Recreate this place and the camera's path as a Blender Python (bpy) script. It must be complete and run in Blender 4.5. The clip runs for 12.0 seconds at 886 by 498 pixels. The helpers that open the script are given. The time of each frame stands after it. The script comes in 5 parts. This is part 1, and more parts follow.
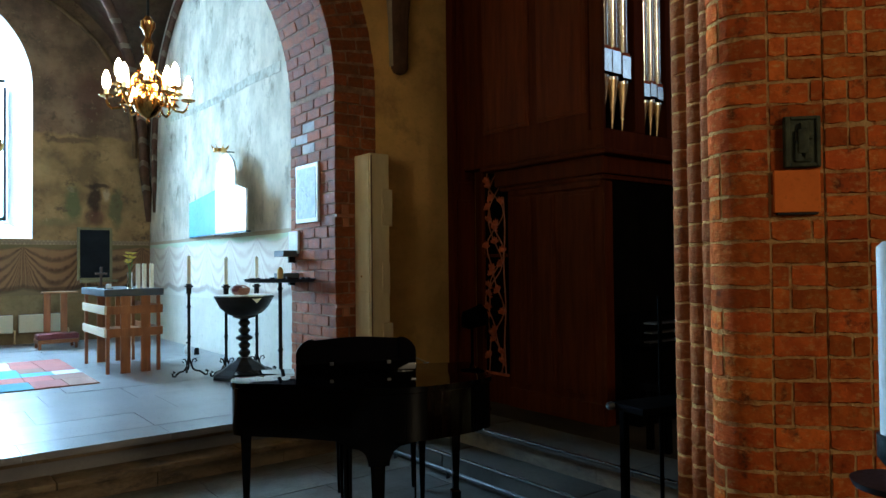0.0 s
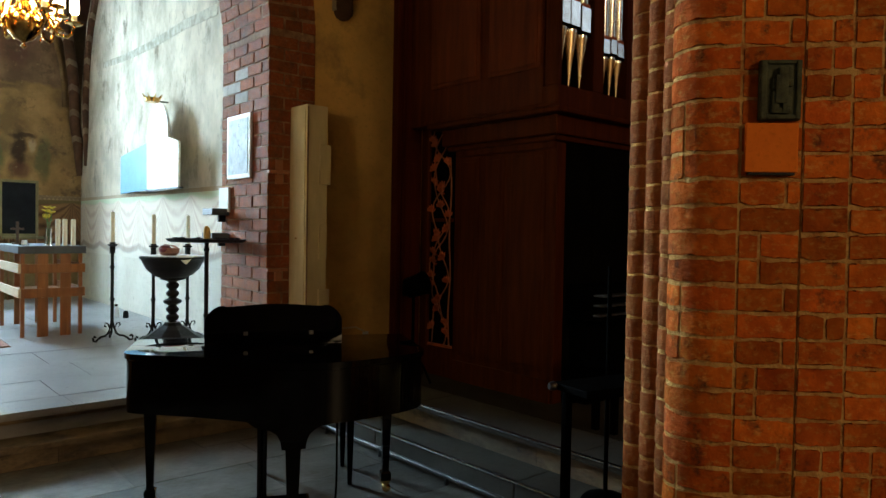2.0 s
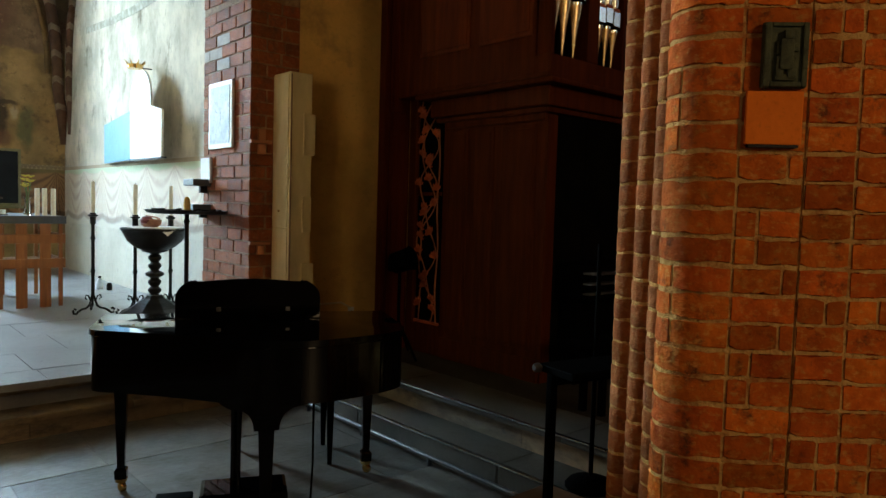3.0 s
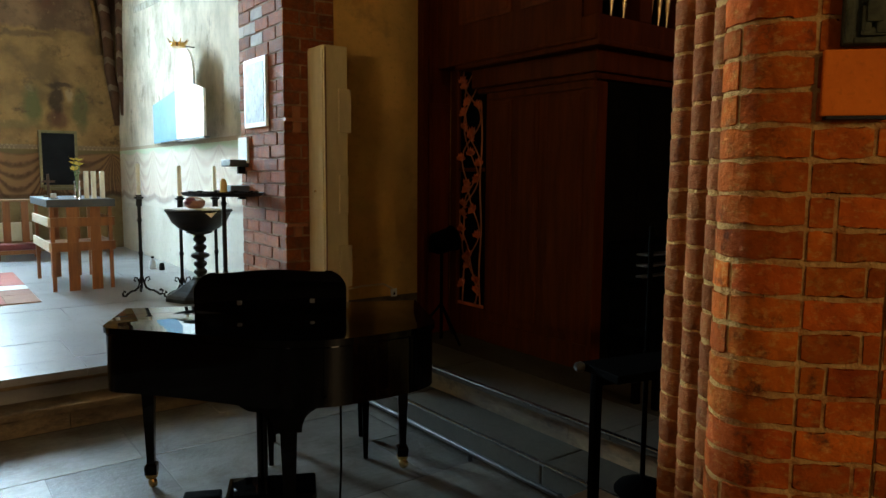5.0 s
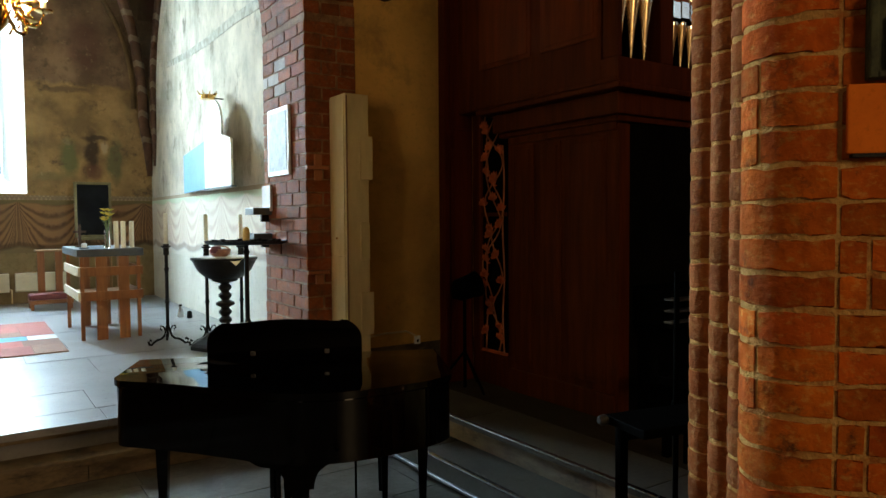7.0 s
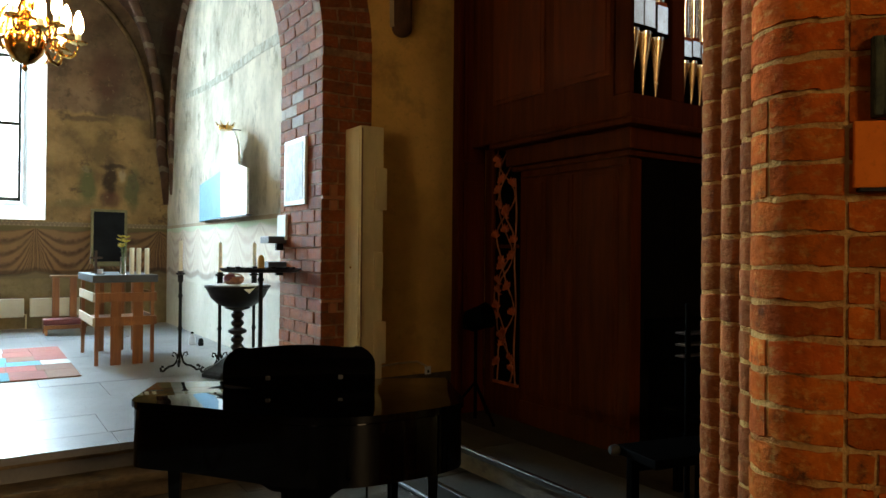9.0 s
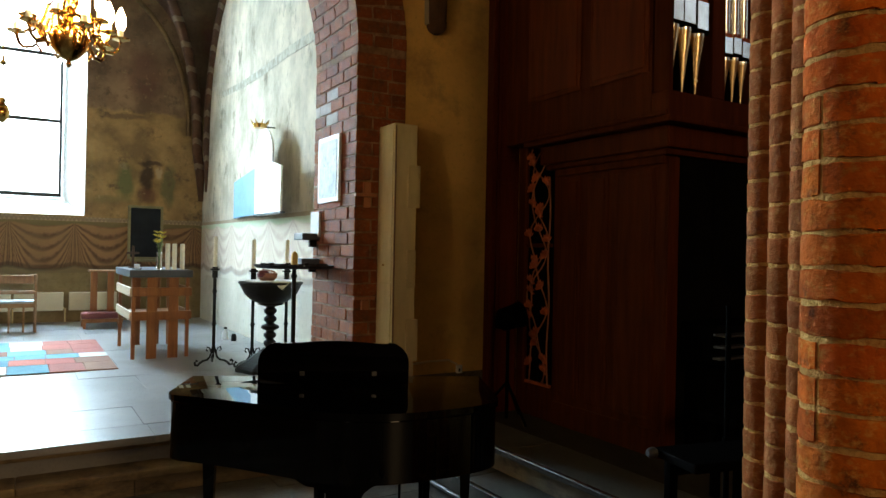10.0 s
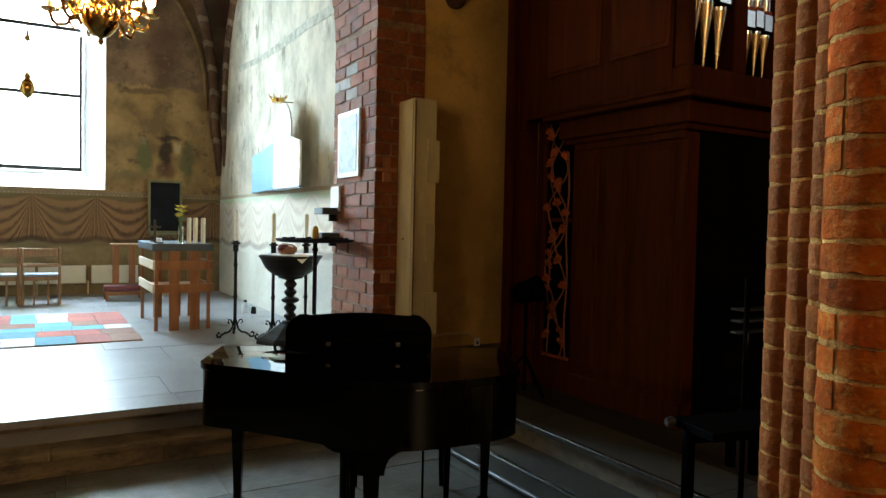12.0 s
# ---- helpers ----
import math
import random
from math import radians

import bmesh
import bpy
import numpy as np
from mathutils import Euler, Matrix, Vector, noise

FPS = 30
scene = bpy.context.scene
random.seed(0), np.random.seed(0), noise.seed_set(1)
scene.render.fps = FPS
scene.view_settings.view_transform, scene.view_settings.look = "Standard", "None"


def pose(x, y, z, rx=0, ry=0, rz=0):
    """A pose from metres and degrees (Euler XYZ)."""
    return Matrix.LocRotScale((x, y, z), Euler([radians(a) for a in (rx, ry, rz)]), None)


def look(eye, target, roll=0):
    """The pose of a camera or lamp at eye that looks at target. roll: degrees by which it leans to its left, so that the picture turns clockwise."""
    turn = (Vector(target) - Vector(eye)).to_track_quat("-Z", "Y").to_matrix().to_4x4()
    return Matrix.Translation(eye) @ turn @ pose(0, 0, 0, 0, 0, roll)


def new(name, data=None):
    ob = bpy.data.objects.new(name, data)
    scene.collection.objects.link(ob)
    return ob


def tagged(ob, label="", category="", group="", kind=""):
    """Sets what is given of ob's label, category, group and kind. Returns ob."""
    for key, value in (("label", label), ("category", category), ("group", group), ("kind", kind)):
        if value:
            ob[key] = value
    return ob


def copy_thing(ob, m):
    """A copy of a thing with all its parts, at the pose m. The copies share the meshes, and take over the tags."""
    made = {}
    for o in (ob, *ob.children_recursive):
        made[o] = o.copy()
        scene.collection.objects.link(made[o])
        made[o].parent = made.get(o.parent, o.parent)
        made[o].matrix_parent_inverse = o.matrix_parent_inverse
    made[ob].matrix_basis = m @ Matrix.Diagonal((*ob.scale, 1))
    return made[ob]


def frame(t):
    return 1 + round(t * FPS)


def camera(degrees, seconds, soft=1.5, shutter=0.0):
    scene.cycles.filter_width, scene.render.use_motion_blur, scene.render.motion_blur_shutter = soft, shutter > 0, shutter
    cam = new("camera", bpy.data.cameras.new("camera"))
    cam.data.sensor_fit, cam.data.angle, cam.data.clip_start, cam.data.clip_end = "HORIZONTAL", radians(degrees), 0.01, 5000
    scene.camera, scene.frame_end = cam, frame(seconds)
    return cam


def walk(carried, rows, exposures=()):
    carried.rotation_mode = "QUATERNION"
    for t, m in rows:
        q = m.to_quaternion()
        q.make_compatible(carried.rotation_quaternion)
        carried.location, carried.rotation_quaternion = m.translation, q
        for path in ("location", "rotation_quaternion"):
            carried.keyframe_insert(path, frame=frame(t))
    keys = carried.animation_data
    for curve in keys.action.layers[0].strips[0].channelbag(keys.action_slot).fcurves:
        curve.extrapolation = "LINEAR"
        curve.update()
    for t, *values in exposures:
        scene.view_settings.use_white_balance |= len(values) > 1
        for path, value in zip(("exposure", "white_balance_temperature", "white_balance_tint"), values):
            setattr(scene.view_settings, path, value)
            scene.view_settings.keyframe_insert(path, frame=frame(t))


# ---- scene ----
cam = camera(64.7, 12.0)
EXPOSURES = [(0.0, 0.0, 5000, 4), (0.6, 0.0, 5200, 5), (1.6, 0.0, 6200, 9), (12.0, 0.0, 6500, 10)]
EAST_W, NAVE_W, FLAME_E = 5500.0, 20.0, 120.0
WEST_W = 325.0
PATH = [
    (0, (0.640, 0.245, 1.609), (1.866, 1.825, 1.650), -0.6),
    (0.5, (0.733, 0.326, 1.609), (1.974, 1.894, 1.635), -0.4),
    (1, (0.820, 0.399, 1.599), (2.095, 1.941, 1.607), 0.1),
    (1.5, (0.898, 0.449, 1.584), (2.205, 1.963, 1.566), 0.7),
    (2, (1.000, 0.486, 1.578), (2.319, 1.988, 1.528), 1.0),
    (2.5, (1.075, 0.525, 1.587), (2.405, 2.015, 1.495), 1.2),
    (3, (1.146, 0.567, 1.573), (2.477, 2.055, 1.452), 1.7),
    (5, (1.427, 0.708, 1.636), (2.624, 2.296, 1.424), 0.4),
    (5.5, (1.469, 0.719, 1.651), (2.625, 2.339, 1.459), -0.3),
    (6, (1.492, 0.733, 1.639), (2.633, 2.369, 1.490), -0.1),
    (6.5, (1.515, 0.732, 1.633), (2.649, 2.376, 1.521), -0.1),
    (7, (1.527, 0.736, 1.641), (2.658, 2.383, 1.556), -0.4),
    (8.8, (1.477, 0.697, 1.627), (2.607, 2.348, 1.630), 0.5),
    (9, (1.478, 0.701, 1.623), (2.587, 2.365, 1.633), 0.5),
    (9.5, (1.479, 0.721, 1.615), (2.549, 2.411, 1.630), 0.9),
    (10, (1.468, 0.733, 1.614), (2.506, 2.442, 1.621), 1.1),
    (10.5, (1.455, 0.724, 1.613), (2.470, 2.447, 1.605), 0.9),
    (11, (1.440, 0.718, 1.609), (2.447, 2.446, 1.586), 1.1),
    (11.5, (1.419, 0.716, 1.602), (2.425, 2.444, 1.563), 1.4),
    (12, (1.401, 0.701, 1.610), (2.406, 2.429, 1.544), 1.2),
]
walk(cam, [(t, look(eye, target, roll)) for t, eye, target, roll in PATH], EXPOSURES)


# ---- light ----
world = bpy.data.worlds.new("sky")
scene.world = world
world.use_nodes = True
wn = world.node_tree
sky = wn.nodes.new("ShaderNodeTexSky")
sky.sky_type = "NISHITA"
sky.sun_disc = False
sky.sun_elevation, sky.sun_rotation = radians(42), radians(25)
wn.nodes["Background"].inputs["Strength"].default_value = 0.12
wn.links.new(sky.outputs[0], wn.nodes["Background"].inputs["Color"])


def area_lamp(name, eye, target, sx, sy, watts, color):
    data = bpy.data.lights.new(name, "AREA")
    data.shape, data.size, data.size_y, data.energy, data.color = "RECTANGLE", sx, sy, watts, color
    ob = new(name, data)
    ob.matrix_world = look(eye, target)
    return tagged(ob, kind="structure")


area_lamp("east_window_skylight", (1.38, 15.95, 4.45), (1.38, 15.084, 3.95), 3.4, 4.6, EAST_W, (0.64, 0.87, 1.0))
# Added orange fill for pillar and plaster, unseen; placed clear of piano reflections.
area_lamp("west_window_skylight", (2.4, -9.3, 4.9), (2.4, 0, 3.0), 1.7, 2.9, WEST_W, (1.0, 0.66, 0.32))
# Two more added fills, behind made-up openings in the unseen north wall.
area_lamp("nave_window_skylight_a", (-5.6, 0.6, 4.7), (0, 0.6, 3.0), 1.5, 3.2, NAVE_W, (1.0, 0.66, 0.32))
area_lamp("nave_window_skylight_b", (-5.6, -4.2, 4.7), (0, -4.2, 3.0), 1.5, 3.2, NAVE_W, (1.0, 0.66, 0.32))
area_lamp("south_window_skylight", (9.3, 0.45, 4.75), (0, 0.45, 4.4), 1.3, 2.6, 11.0, (0.82, 0.93, 1.0))


# ---- materials ----
def nodes_of(name):
    m = bpy.data.materials.new(name)
    m.use_nodes = True
    t = m.node_tree
    return m, t, t.nodes["Principled BSDF"]


def mixed(t, a, b, fac, blend="MIX"):
    n = t.nodes.new("ShaderNodeMix")
    n.data_type, n.blend_type = "RGBA", blend
    for socket, v in ((n.inputs["Factor"], fac), (n.inputs[6], a), (n.inputs[7], b)):
        if hasattr(v, "is_linked"):
            t.links.new(v, socket)
        else:
            socket.default_value = v
    return n.outputs[2]


def ramp(t, src, lo, hi):
    n = t.nodes.new("ShaderNodeMapRange")
    n.inputs[1].default_value, n.inputs[2].default_value = lo, hi
    t.links.new(src, n.inputs[0])
    return n.outputs[0]


def noise_of(t, scale, detail=4.0, stretch=(1, 1, 1), rough=0.6, world_space=True):
    n = t.nodes.new("ShaderNodeTexNoise")
    n.inputs["Scale"].default_value, n.inputs["Detail"].default_value, n.inputs["Roughness"].default_value = scale, detail, rough
    mp = t.nodes.new("ShaderNodeMapping")
    mp.inputs["Scale"].default_value = stretch
    if world_space:
        g = t.nodes.new("ShaderNodeNewGeometry")
        t.links.new(g.outputs["Position"], mp.inputs[0])
    else:
        g = t.nodes.new("ShaderNodeTexCoord")
        t.links.new(g.outputs["Object"], mp.inputs[0])
    t.links.new(mp.outputs[0], n.inputs["Vector"])
    return n.outputs["Fac"]


def col(c):
    return (c[0], c[1], c[2], 1.0)


def surface(name, a, b, rough=0.6, metal=0.0, big=2.0, fine=40.0, bump=0.15, stretch=(1, 1, 1), vary=0.0, spread=0.35, coat=0.0, stain=None, spec=0.5, grit=(0.55, 0.95), cover=(0.54, 0.72), smear=None, gloss=0.08):
    """A procedural surface: colour between a and b at two scales, fine relief, and a random shift from piece to piece."""
    m, t, p = nodes_of(name)
    n1, n2 = noise_of(t, big, 5, stretch), noise_of(t, fine, 5, stretch)
    c = mixed(t, col(a), col(b), ramp(t, n1, 0.5 - spread / 2, 0.5 + spread / 2))
    c = mixed(t, c, col([v * 0.55 for v in a]), ramp(t, n2, *grit))
    if stain:
        c = mixed(t, c, col(stain), ramp(t, noise_of(t, big * 0.9, 8, stretch, 0.72), *cover))
    if smear:
        c = mixed(t, c, col(smear), ramp(t, noise_of(t, 30, 6, (1, 1, 1.6), 0.7), 0.52, 0.72))
    if vary:
        o = t.nodes.new("ShaderNodeObjectInfo")
        h = t.nodes.new("ShaderNodeHueSaturation")
        v = t.nodes.new("ShaderNodeMapRange")
        v.inputs[3].default_value, v.inputs[4].default_value = 1 - vary, 1 + vary
        t.links.new(o.outputs["Random"], v.inputs[0])
        t.links.new(v.outputs[0], h.inputs["Value"])
        hv = t.nodes.new("ShaderNodeMapRange")
        hv.inputs[3].default_value, hv.inputs[4].default_value = 0.5 - vary * 0.014, 0.5 + vary * 0.014
        w = t.nodes.new("ShaderNodeTexWhiteNoise")
        w.noise_dimensions = "1D"
        t.links.new(o.outputs["Random"], w.inputs["W"])
        t.links.new(w.outputs["Value"], hv.inputs[0])
        t.links.new(hv.outputs[0], h.inputs["Hue"])
        t.links.new(c, h.inputs["Color"])
        c = h.outputs["Color"]
    t.links.new(c, p.inputs["Base Color"])
    p.inputs["Metallic"].default_value = metal
    p.inputs["Coat Weight"].default_value = coat
    p.inputs["Specular IOR Level"].default_value = spec
    r = t.nodes.new("ShaderNodeMapRange")
    r.inputs[3].default_value, r.inputs[4].default_value = max(0.02, rough - gloss), min(1, rough + gloss)
    t.links.new(n2, r.inputs[0])
    t.links.new(r.outputs[0], p.inputs["Roughness"])
    if bump:
        b1 = t.nodes.new("ShaderNodeBump")
        b1.inputs["Strength"].default_value, b1.inputs["Distance"].default_value = bump, 0.01
        t.links.new(n2, b1.inputs["Height"])
        t.links.new(b1.outputs[0], p.inputs["Normal"])
    return m


def glow(name, c, strength):
    m, t, p = nodes_of(name)
    p.inputs["Base Color"].default_value = col(c)
    p.inputs["Emission Color"].default_value = col(c)
    p.inputs["Emission Strength"].default_value = strength
    return m


BRICK = surface("red_brick", (0.6, 0.135, 0.012), (0.29, 0.053, 0.006), 0.9, big=12, fine=32, bump=0.9, vary=0.34, spread=0.5, stain=(0.12, 0.04, 0.014), spec=0.1, cover=(0.55, 0.67), smear=(0.5, 0.24, 0.06), grit=(0.5, 0.8))
# Dusty worn brick for the rolls, darkened further to hold back their light.
DUSTY_SHADED_BRICK = surface("dusty_worn_shaded_brick", (0.34, 0.108, 0.03), (0.2, 0.06, 0.017), 0.92, big=11, fine=38, bump=0.8, vary=0.18, spread=0.5, stain=(0.15, 0.06, 0.03), spec=0.1, cover=(0.55, 0.7), smear=(0.36, 0.18, 0.065))
ARCH_MORTAR = surface("grey_brown_mortar", (0.4, 0.24, 0.13), (0.2, 0.1, 0.05), 0.95, big=9, fine=60, bump=0.9, spread=0.3, stain=(0.15, 0.06, 0.03), cover=(0.5, 0.66))
OLD_BRICK = surface("old_brick", (0.36, 0.094, 0.02), (0.18, 0.047, 0.012), 0.8, big=10, fine=30, bump=1.0, vary=0.24, spread=0.5, stain=(0.13, 0.06, 0.035), spec=0.3, cover=(0.5, 0.7), smear=(0.3, 0.15, 0.08))
WHITED_BRICK = surface("limewashed_brick", (0.62, 0.6, 0.56), (0.45, 0.4, 0.36), 0.9, big=9, fine=80, bump=0.4)
MORTAR = surface("lime_mortar", (0.66, 0.42, 0.14), (0.4, 0.21, 0.065), 0.95, big=14, fine=70, bump=1.0, spec=0.1, spread=0.5, stain=(0.32, 0.115, 0.03), cover=(0.48, 0.64))
PLASTER = surface("ochre_plaster", (0.8, 0.47, 0.13), (0.56, 0.32, 0.085), 0.95, big=1.6, fine=26, bump=0.25, spread=0.3, stain=(0.4, 0.23, 0.075), spec=0.2)
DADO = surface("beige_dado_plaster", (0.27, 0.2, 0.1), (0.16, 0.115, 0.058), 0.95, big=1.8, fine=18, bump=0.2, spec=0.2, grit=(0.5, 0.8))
# Colour of the unseen nave shell and ceiling, kept dark against bounced light.
NAVE_WALL = surface("unseen_dark_nave_shell", (0.24, 0.12, 0.07), (0.17, 0.085, 0.05), 0.95, big=3, fine=30, bump=0.3)
MURAL = surface("old_painted_plaster", (0.26, 0.165, 0.075), (0.14, 0.088, 0.042), 0.95, big=2.0, fine=14, bump=0.3, spread=0.3, stain=(0.1, 0.066, 0.038), spec=0.2, grit=(0.5, 0.78), cover=(0.5, 0.68))
VAULT = surface("painted_vault_plaster", (0.2, 0.125, 0.07), (0.1, 0.06, 0.036), 0.95, big=1.8, fine=12, bump=0.3, spread=0.3, stain=(0.11, 0.045, 0.03), spec=0.2, grit=(0.5, 0.78), cover=(0.5, 0.68))
WHITE_PLASTER = surface("limewashed_plaster", (0.65, 0.58, 0.46), (0.41, 0.365, 0.28), 0.95, big=2.6, fine=11, bump=0.5, stretch=(1, 1, 0.7), spread=0.26, stain=(0.17, 0.15, 0.105), spec=0.2, grit=(0.55, 0.85), cover=(0.55, 0.69))
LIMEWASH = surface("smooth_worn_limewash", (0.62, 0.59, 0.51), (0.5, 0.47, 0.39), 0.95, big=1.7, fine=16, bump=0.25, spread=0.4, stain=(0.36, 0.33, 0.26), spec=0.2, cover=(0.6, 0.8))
REVEAL = surface("white_window_reveal", (0.6, 0.59, 0.56), (0.5, 0.49, 0.46), 0.9, big=2, fine=30, bump=0.1)
RIB_RED = surface("brown_red_rib_paint", (0.115, 0.055, 0.03), (0.07, 0.034, 0.02), 0.9, big=6, fine=50, bump=0.2, stain=(0.08, 0.05, 0.032), spec=0.2)
RIB_MARK = surface("faded_chevron_paint", (0.22, 0.155, 0.1), (0.13, 0.085, 0.055), 0.9, big=7, fine=50, bump=0.2, stain=(0.16, 0.1, 0.07))
SCAR = surface("rough_wall_scar", (0.5, 0.47, 0.38), (0.28, 0.255, 0.19), 0.95, big=9, fine=18, bump=0.5, spread=0.3)
RIB_PALE = surface("pale_rib_paint", (0.4, 0.32, 0.21), (0.3, 0.23, 0.15), 0.9, big=4, fine=50, bump=0.2)
STONE = surface("grey_limestone", (0.25, 0.255, 0.26), (0.18, 0.18, 0.185), 0.3, big=1.6, fine=45, bump=0.05, vary=0.14, stain=(0.15, 0.14, 0.13))
NAVE_STONE = surface("worn_nave_limestone", (0.15, 0.148, 0.13), (0.068, 0.066, 0.055), 0.42, big=3.2, fine=28, bump=0.4, vary=0.42, stain=(0.06, 0.046, 0.028), cover=(0.48, 0.66))
STEP_STONE = surface("sandy_step_stone", (0.25, 0.185, 0.1), (0.12, 0.088, 0.05), 0.7, big=4.0, fine=26, bump=0.6, vary=0.2, stain=(0.05, 0.038, 0.024), cover=(0.5, 0.68), stretch=(1, 1, 2.2))
# Organ steps and platform floor: their dimness is put into the stone colour.
SHADED_STEP = surface("shaded_organ_step_stone", (0.065, 0.06, 0.046), (0.038, 0.035, 0.028), 0.6, big=2.5, fine=40, bump=0.15, vary=0.12, stain=(0.045, 0.036, 0.026), spec=0.3)
PLATFORM = surface("shaded_platform_floor", (0.032, 0.026, 0.017), (0.018, 0.014, 0.01), 0.75, big=2.5, fine=40, bump=0.15, spec=0.1)
JOINT = surface("floor_joint", (0.1, 0.1, 0.092), (0.07, 0.07, 0.066), 0.9, big=4, fine=60)
CHANCEL_JOINT = surface("pale_floor_joint", (0.2, 0.2, 0.2), (0.16, 0.16, 0.16), 0.6, big=4, fine=60)
ORGAN = surface("dark_stained_oak", (0.068, 0.014, 0.002), (0.032, 0.0066, 0.0012), 0.6, big=3, fine=30, bump=0.12, stretch=(6, 6, 0.5), spec=0.03)
ORGAN_RED = surface("red_brown_stained_oak", (0.1, 0.02, 0.0025), (0.055, 0.011, 0.0016), 0.55, big=3, fine=30, bump=0.12, stretch=(6, 6, 0.5), spec=0.05)
ORGAN_SIDE = surface("dark_red_screen_oak", (0.075, 0.0125, 0.0028), (0.04, 0.007, 0.002), 0.55, big=3, fine=30, bump=0.12, stretch=(6, 6, 0.5), spec=0.04)
CARVED = surface("carved_red_wood", (0.38, 0.082, 0.02), (0.2, 0.043, 0.011), 0.6, big=9, fine=60, bump=0.2, spec=0.2)
STEM = surface("worn_tan_stem", (0.33, 0.12, 0.05), (0.15, 0.05, 0.02), 0.6, big=9, fine=60, bump=0.2, spec=0.2)
# Black that stands for shade in the organ's recesses, slits and low front.
DARK = surface("recess_shade_black", (0.004, 0.0035, 0.003), (0.002, 0.002, 0.002), 0.95, big=4, fine=30, bump=0, spec=0.0)
PIPE = surface("tin_pipe_metal", (0.78, 0.75, 0.68), (0.68, 0.64, 0.56), 0.2, metal=1.0, big=5, fine=20, bump=0, grit=(0.8, 1.0))
PIPE_FOOT = surface("warm_pipe_metal", (0.9, 0.68, 0.38), (0.78, 0.56, 0.28), 0.24, metal=1.0, big=5, fine=20, bump=0, grit=(0.8, 1.0))
LACQUER = surface("black_piano_lacquer", (0.0008, 0.0008, 0.001), (0.0005, 0.0005, 0.0006), 0.025, big=4, fine=50, bump=0, spec=0.2, gloss=0.01)
BLACK = surface("matt_black_paint", (0.0018, 0.0018, 0.0018), (0.001, 0.001, 0.001), 0.7, big=6, fine=60, bump=0.1, spec=0.01)
IRON = surface("wrought_iron", (0.012, 0.011, 0.0105), (0.007, 0.0065, 0.0065), 0.5, metal=0.3, big=20, fine=90, bump=0.3, spec=0.25)
BRONZE = surface("dark_bronze", (0.016, 0.013, 0.011), (0.009, 0.008, 0.007), 0.45, metal=0.2, big=14, fine=70, bump=0.3, spec=0.25)
GREEN_BRONZE = surface("patinated_bronze", (0.075, 0.085, 0.045), (0.035, 0.04, 0.024), 0.65, metal=0.2, big=30, fine=120, bump=0.4, spec=0.2)
BRASS = surface("polished_brass", (0.85, 0.57, 0.2), (0.7, 0.43, 0.12), 0.18, metal=1.0, big=20, fine=60, bump=0.03)
STEEL = surface("brushed_steel", (0.5, 0.53, 0.56), (0.38, 0.41, 0.44), 0.25, metal=1.0, big=10, fine=80, bump=0.05)
DULL_STEEL = surface("tarnished_steel", (0.16, 0.165, 0.17), (0.09, 0.095, 0.1), 0.38, metal=0.9, big=14, fine=80, bump=0.1)
CREAM = surface("cream_painted_wood", (0.74, 0.6, 0.33), (0.64, 0.51, 0.27), 0.6, big=3, fine=40, bump=0.1, stretch=(5, 5, 1))
WAX = surface("ivory_wax", (0.8, 0.75, 0.6), (0.72, 0.66, 0.5), 0.4, big=10, fine=60, bump=0.05)
YELLOW_WAX = surface("yellow_wax", (0.62, 0.43, 0.12), (0.55, 0.36, 0.09), 0.4, big=10, fine=60, bump=0.05)
PINE = surface("orange_pine", (0.29, 0.105, 0.028), (0.18, 0.062, 0.017), 0.35, big=4, fine=36, bump=0.12, stretch=(6, 6, 0.6))
BRACKET_WOOD = surface("salmon_brown_wood", (0.5, 0.19, 0.085), (0.38, 0.14, 0.06), 0.55, big=6, fine=40, bump=0.15)
# Lit copy of the table's pine, window light painted into the colour.
LIT_PINE = surface("window_lit_pine", (0.62, 0.52, 0.38), (0.52, 0.42, 0.29), 0.4, big=4, fine=36, bump=0.12, stretch=(6, 0.6, 6))
DARK_WOOD = surface("dark_cross_wood", (0.07, 0.034, 0.018), (0.045, 0.022, 0.012), 0.5, big=6, fine=40, bump=0.1)
OAK = surface("honey_oak", (0.28, 0.145, 0.056), (0.19, 0.095, 0.038), 0.5, big=4, fine=36, bump=0.12, stretch=(6, 6, 0.8))
SLATE = surface("slate_blue_tabletop", (0.06, 0.08, 0.1), (0.042, 0.055, 0.07), 0.4, big=6, fine=50, bump=0.1)
LEATHER = surface("oxblood_leather", (0.16, 0.025, 0.03), (0.1, 0.015, 0.02), 0.38, big=8, fine=80, bump=0.15)
SEAT = surface("pale_blue_seat_fabric", (0.27, 0.31, 0.36), (0.2, 0.24, 0.28), 0.85, big=8, fine=120, bump=0.2)
RADIATOR = surface("ivory_radiator_enamel", (0.62, 0.58, 0.44), (0.56, 0.52, 0.39), 0.4, big=3, fine=30, bump=0.03)
SKY_PAINT = surface("sky_blue_paint", (0.13, 0.31, 0.45), (0.1, 0.26, 0.4), 0.6, big=2.5, fine=20, bump=0.06, spec=0.2)
WHITE_PAINT = surface("white_paint", (0.82, 0.84, 0.84), (0.76, 0.78, 0.79), 0.5, big=3, fine=20, bump=0.05)
SKETCH_PAPER = surface("grey_blue_sketch_paper", (0.5, 0.56, 0.62), (0.34, 0.4, 0.47), 0.6, big=7, fine=24, bump=0.02, grit=(0.45, 0.7))
PAPER = surface("white_paper", (0.8, 0.81, 0.82), (0.74, 0.75, 0.77), 0.6, big=8, fine=40, bump=0.02)
